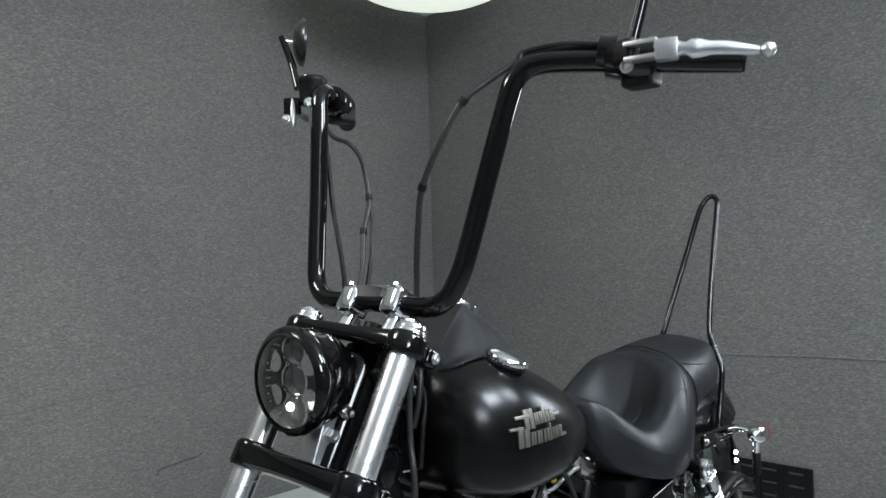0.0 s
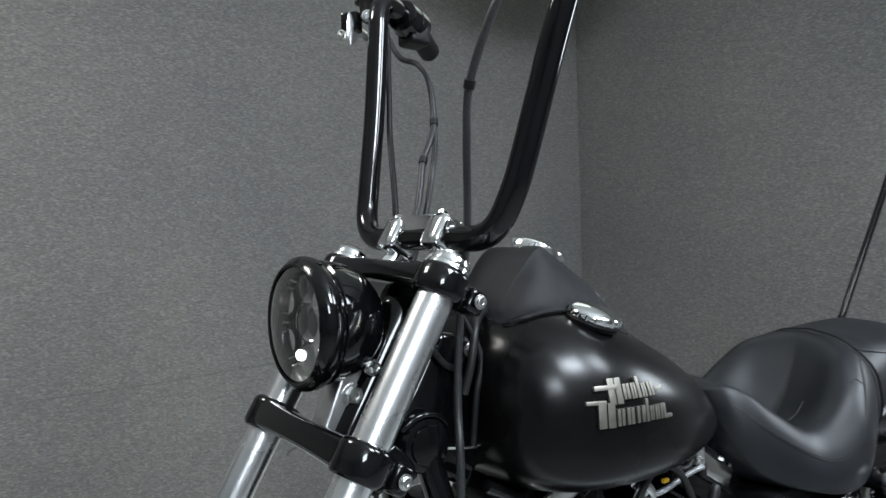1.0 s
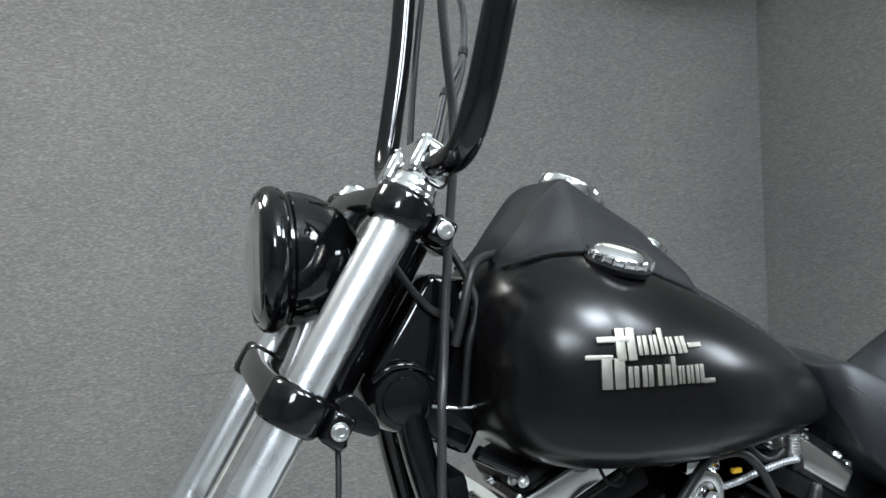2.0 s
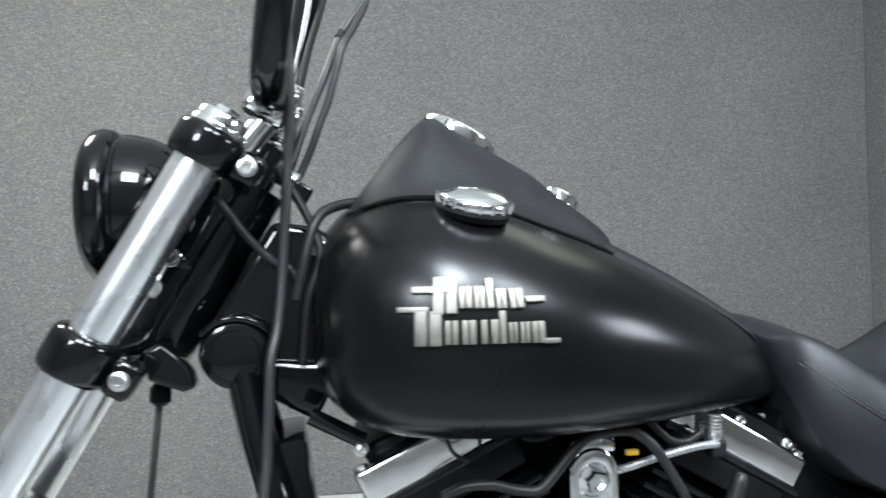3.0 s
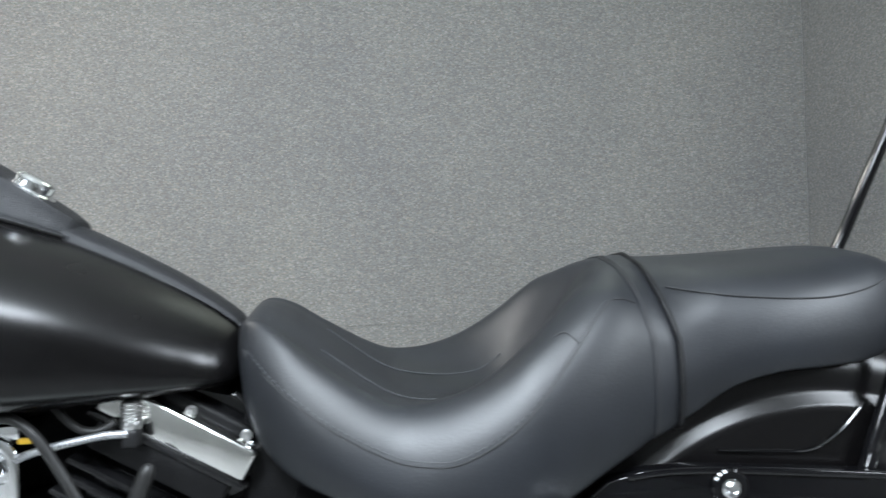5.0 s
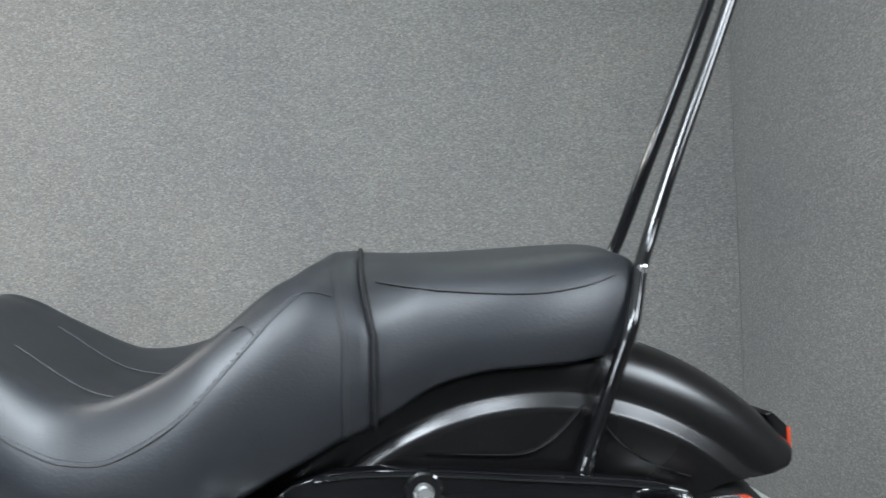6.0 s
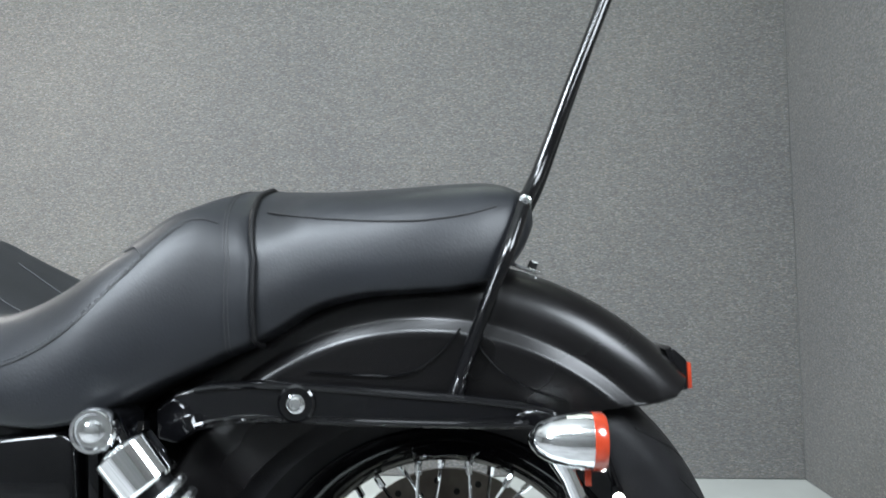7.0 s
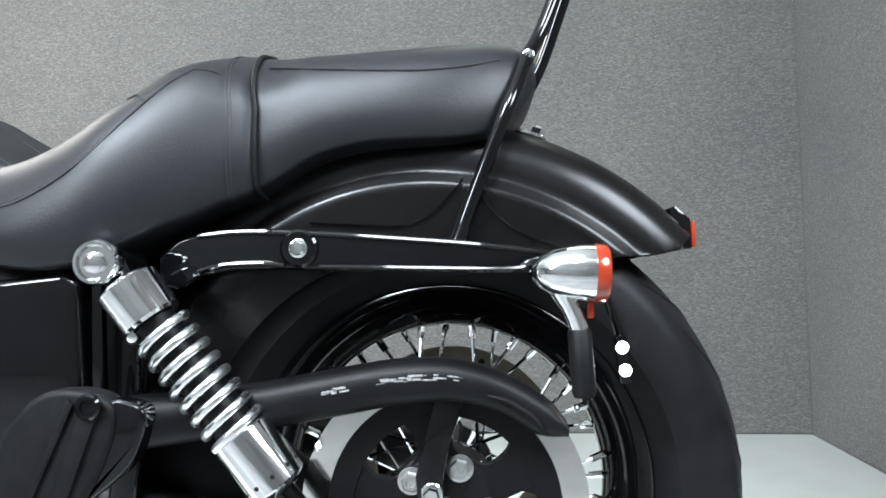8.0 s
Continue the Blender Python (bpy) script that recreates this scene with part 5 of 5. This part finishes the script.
part("neck_cover", lathe([(0, 0.024), (0.003, 0.0225), (0.0045, 0.016), (0.005, 0.001)], (0.0505, -0.0535, 0.769), LEFT, 36), GLOSS, chassis)
part("steering_stop", plate([(-0.026, 0.778), (-0.010, 0.786), (0.004, 0.774), (0.0145, 0.760), (0.0195, 0.746), (0.0095, 0.7415), (-0.021, 0.754)], -0.080, -0.048, 0.004, 3), GLOSS, chassis)
part("casting_rib", tube([(0.020, -0.046, 0.789), (0.034, -0.050, 0.8005), (0.052, -0.052, 0.804), (0.070, -0.050, 0.799), (0.084, -0.045, 0.788)], 0.0035, 10, 5), GLOSS, chassis)
part("tank_mount", tube([(0.118, -0.075, 0.715), (0.150, -0.078, 0.698), (0.166, -0.08, 0.690)], 0.008, 12), GLOSS, chassis)
bolt("tank_bolt", (0.163, -0.085, 0.684), (0.2, -1, -0.1), 0.0048, 0.005, chassis, ZINC)

# ---- engine ----
engine = part("engine_case", lathe([(-0.14, 0.10), (-0.135, 0.14), (-0.09, 0.155), (0.09, 0.155), (0.135, 0.14), (0.14, 0.10)], (0.38, 0, 0.32), (0, 1, 0), 48), ENGINE, bike, "black V-twin engine with bright rocker covers")


def cylinder(lean, base):
    """One finned cylinder with its head and bright rocker cover; lean in degrees from upright."""
    t = Matrix.Rotation(radians(lean), 3, "Y")
    base = Vector(base)
    up = t @ Vector((0, 0, 1))
    for k in range(9):
        c = base + up * (0.10 + 0.0165 * k)
        part("cooling_fin", box(c, (0.156, 0.168 - 0.004 * (k % 2), 0.0055), t, 0.0018, 2), FIN, engine)
    part("barrel", box(base + up * 0.12, (0.112, 0.125, 0.24), t, 0.02), ENGINE, engine)
    head = base + up * 0.262
    part("cylinder_head", box(head, (0.142, 0.155, 0.030), t, 0.006), ENGINE, engine)
    cover = part("rocker_cover", box(head + up * 0.036, (0.162, 0.154, 0.036), t, 0.006, 3), ALU, engine, "polished rocker cover")
    part("cover_lip", box(head + up * 0.0165, (0.168, 0.160, 0.007), t, 0.0028, 2), FIN, engine)
    part("rocker_top", box(head + up * 0.060, (0.130, 0.120, 0.016), t, 0.007, 3), ENGINE, engine)
    for u in (-0.070, 0.070):
        for v in (-0.070, 0.0):
            bolt("cover_bolt", head + up * 0.052 + t @ Vector((u, v, 0)), up, 0.0055, 0.006, engine, CHROME)
    return cover


cylinder(-24.5, (0.3606, 0, 0.4043))
cylinder(29.5, (0.4019, 0, 0.4046))

# chrome bracket, plug lead, hoses and fittings between the cylinders
def arch(half, top, low):
    rim = [(0.384 - half * math.cos(a), top - half + half * math.sin(a)) for a in np.linspace(0, math.pi, 15)]
    return [(rim[0][0], low)] + rim + [(rim[-1][0], low)]


outer_arch, inner_arch = arch(0.0252, 0.672, 0.56), arch(0.0135, 0.657, 0.56)
bracket = part("coil_bracket", plate(outer_arch + list(reversed(inner_arch)), -0.094, -0.078, 0.0045, 4), CHROME, bike, "arched chrome engine bracket")
part("bracket_back", plate(inner_arch, -0.084, -0.078), CHROME, bracket)
bolt("bracket_bolt", (0.385, -0.082, 0.640), LEFT, 0.0122, 0.018, bracket, CHROME)
part("bracket_arm", plate([(0.361, 0.666), (0.363, 0.680), (0.407, 0.680), (0.408, 0.666)], -0.088, -0.02, 0.003), CHROME, bracket)
fit_ = part("hose_fitting", lathe([(0, 0.0085), (0.003, 0.0098), (0.006, 0.0098), (0.008, 0.009), (0.026, 0.009), (0.028, 0.006)], (0.511, -0.090, 0.672), (0, 0, 1), 18), ZINC, bike, "ribbed bright fitting under the tank")
for k in range(5):
    part("fitting_ring", lathe([(0, 0.0088), (0.001, 0.0101), (0.002, 0.0088)], (0.511, -0.090, 0.680 + k * 0.0036), (0, 0, 1), 18), ZINC, fit_)
part("fitting_elbow", box((0.512, -0.092, 0.664), (0.016, 0.016, 0.018), None, 0.004, 3), HOSE, fit_)
cable([(0.510, -0.098, 0.669), (0.492, -0.100, 0.6693), (0.4746, -0.100, 0.6668), (0.448, -0.100, 0.6618), (0.422, -0.099, 0.6552), (0.405, -0.09, 0.648)], 0.0040, "braided metal fuel hose below the tank", STEEL_BRAID)
cable([(0.385, -0.110, 0.6905), (0.412, -0.114, 0.6915), (0.432, -0.116, 0.678), (0.447, -0.116, 0.6566), (0.464, -0.116, 0.627), (0.476, -0.114, 0.600), (0.485, -0.10, 0.56)], 0.0051, "grey plug lead", LEAD)
cable([(0.385, -0.110, 0.6905), (0.367, -0.114, 0.687), (0.347, -0.116, 0.670), (0.3295, -0.116, 0.651), (0.317, -0.116, 0.6438), (0.298, -0.115, 0.646), (0.278, -0.113, 0.651), (0.255, -0.108, 0.650), (0.235, -0.10, 0.640)], 0.0051, "grey plug lead", LEAD)
cable([(0.235, -0.108, 0.700), (0.243, -0.112, 0.682), (0.258, -0.112, 0.675), (0.268, -0.108, 0.684), (0.268, -0.10, 0.70)], 0.0018, "thin looped black wire")
cable([(0.300, -0.10, 0.70), (0.315, -0.108, 0.690), (0.335, -0.108, 0.692), (0.35, -0.10, 0.70)], 0.004, "short black hose under the tank")
cable([(0.438, -0.088, 0.702), (0.444, -0.090, 0.693), (0.4544, -0.091, 0.6816), (0.4675, -0.091, 0.6730), (0.4834, -0.091, 0.6725), (0.497, -0.090, 0.6795)], 0.0042, "short grey hose under the tank", LEAD)
part("yellow_tag", box((0.419, -0.100, 0.668), (0.012, 0.005, 0.0055), None, 0.001), YELLOW, bike, "small yellow connector tag")
part("air_cleaner", lathe([(0.10, 0.075), (0.16, 0.085), (0.175, 0.08)], (0.38, 0, 0.56), (0, 1, 0), 40), POWDER, bike)
part("intake", tube([(0.38, 0.10, 0.56), (0.38, 0.0, 0.56), (0.38, -0.06, 0.56)], 0.03, 16), ENGINE, bike)
for x, z in ((0.5597, 0.681), (0.6133, 0.6541), (0.163, 0.679)):
    bolt("chassis_bolt", (x, -0.060, z), LEFT, 0.0042, 0.006, bike, ZINC)
part("rear_bracket", plate([(0.585, 0.585), (0.618, 0.60), (0.640, 0.66), (0.628, 0.70), (0.612, 0.68)], -0.05, 0.05, 0.005), GLOSS, bike)
part("carburettor_housing", plate([(0.195, 0.56), (0.215, 0.700), (0.60, 0.703), (0.63, 0.62), (0.60, 0.52), (0.40, 0.45), (0.25, 0.50)], 0.035, 0.075, 0.008), ENGINE, bike)
part("lead_boot", tube([(0.512, -0.105, 0.588), (0.5214, -0.105, 0.6137), (0.529, -0.105, 0.634), (0.5315, -0.105, 0.641)], [0.0085, 0.0085, 0.0075, 0.004], 14), LEAD, bike)
part("engine_support", plate([(0.59, 0.46), (0.61, 0.60), (0.622, 0.652), (0.645, 0.66), (0.70, 0.60), (0.70, 0.46)], -0.055, 0.055, 0.010, 3), ENGINE, bike)
part("voltage_regulator", box((0.110, 0, 0.60), (0.034, 0.115, 0.18), y_turn(-8), 0.008), GLOSS, bike, "black regulator block between the down tubes")
part("hose_boot", lathe([(-0.010, 0.005), (-0.006, 0.0095), (0.006, 0.0095), (0.012, 0.005)], (-0.016, -0.046, 0.736), (0.05, 0, 1), 16), RUBBER, bike)
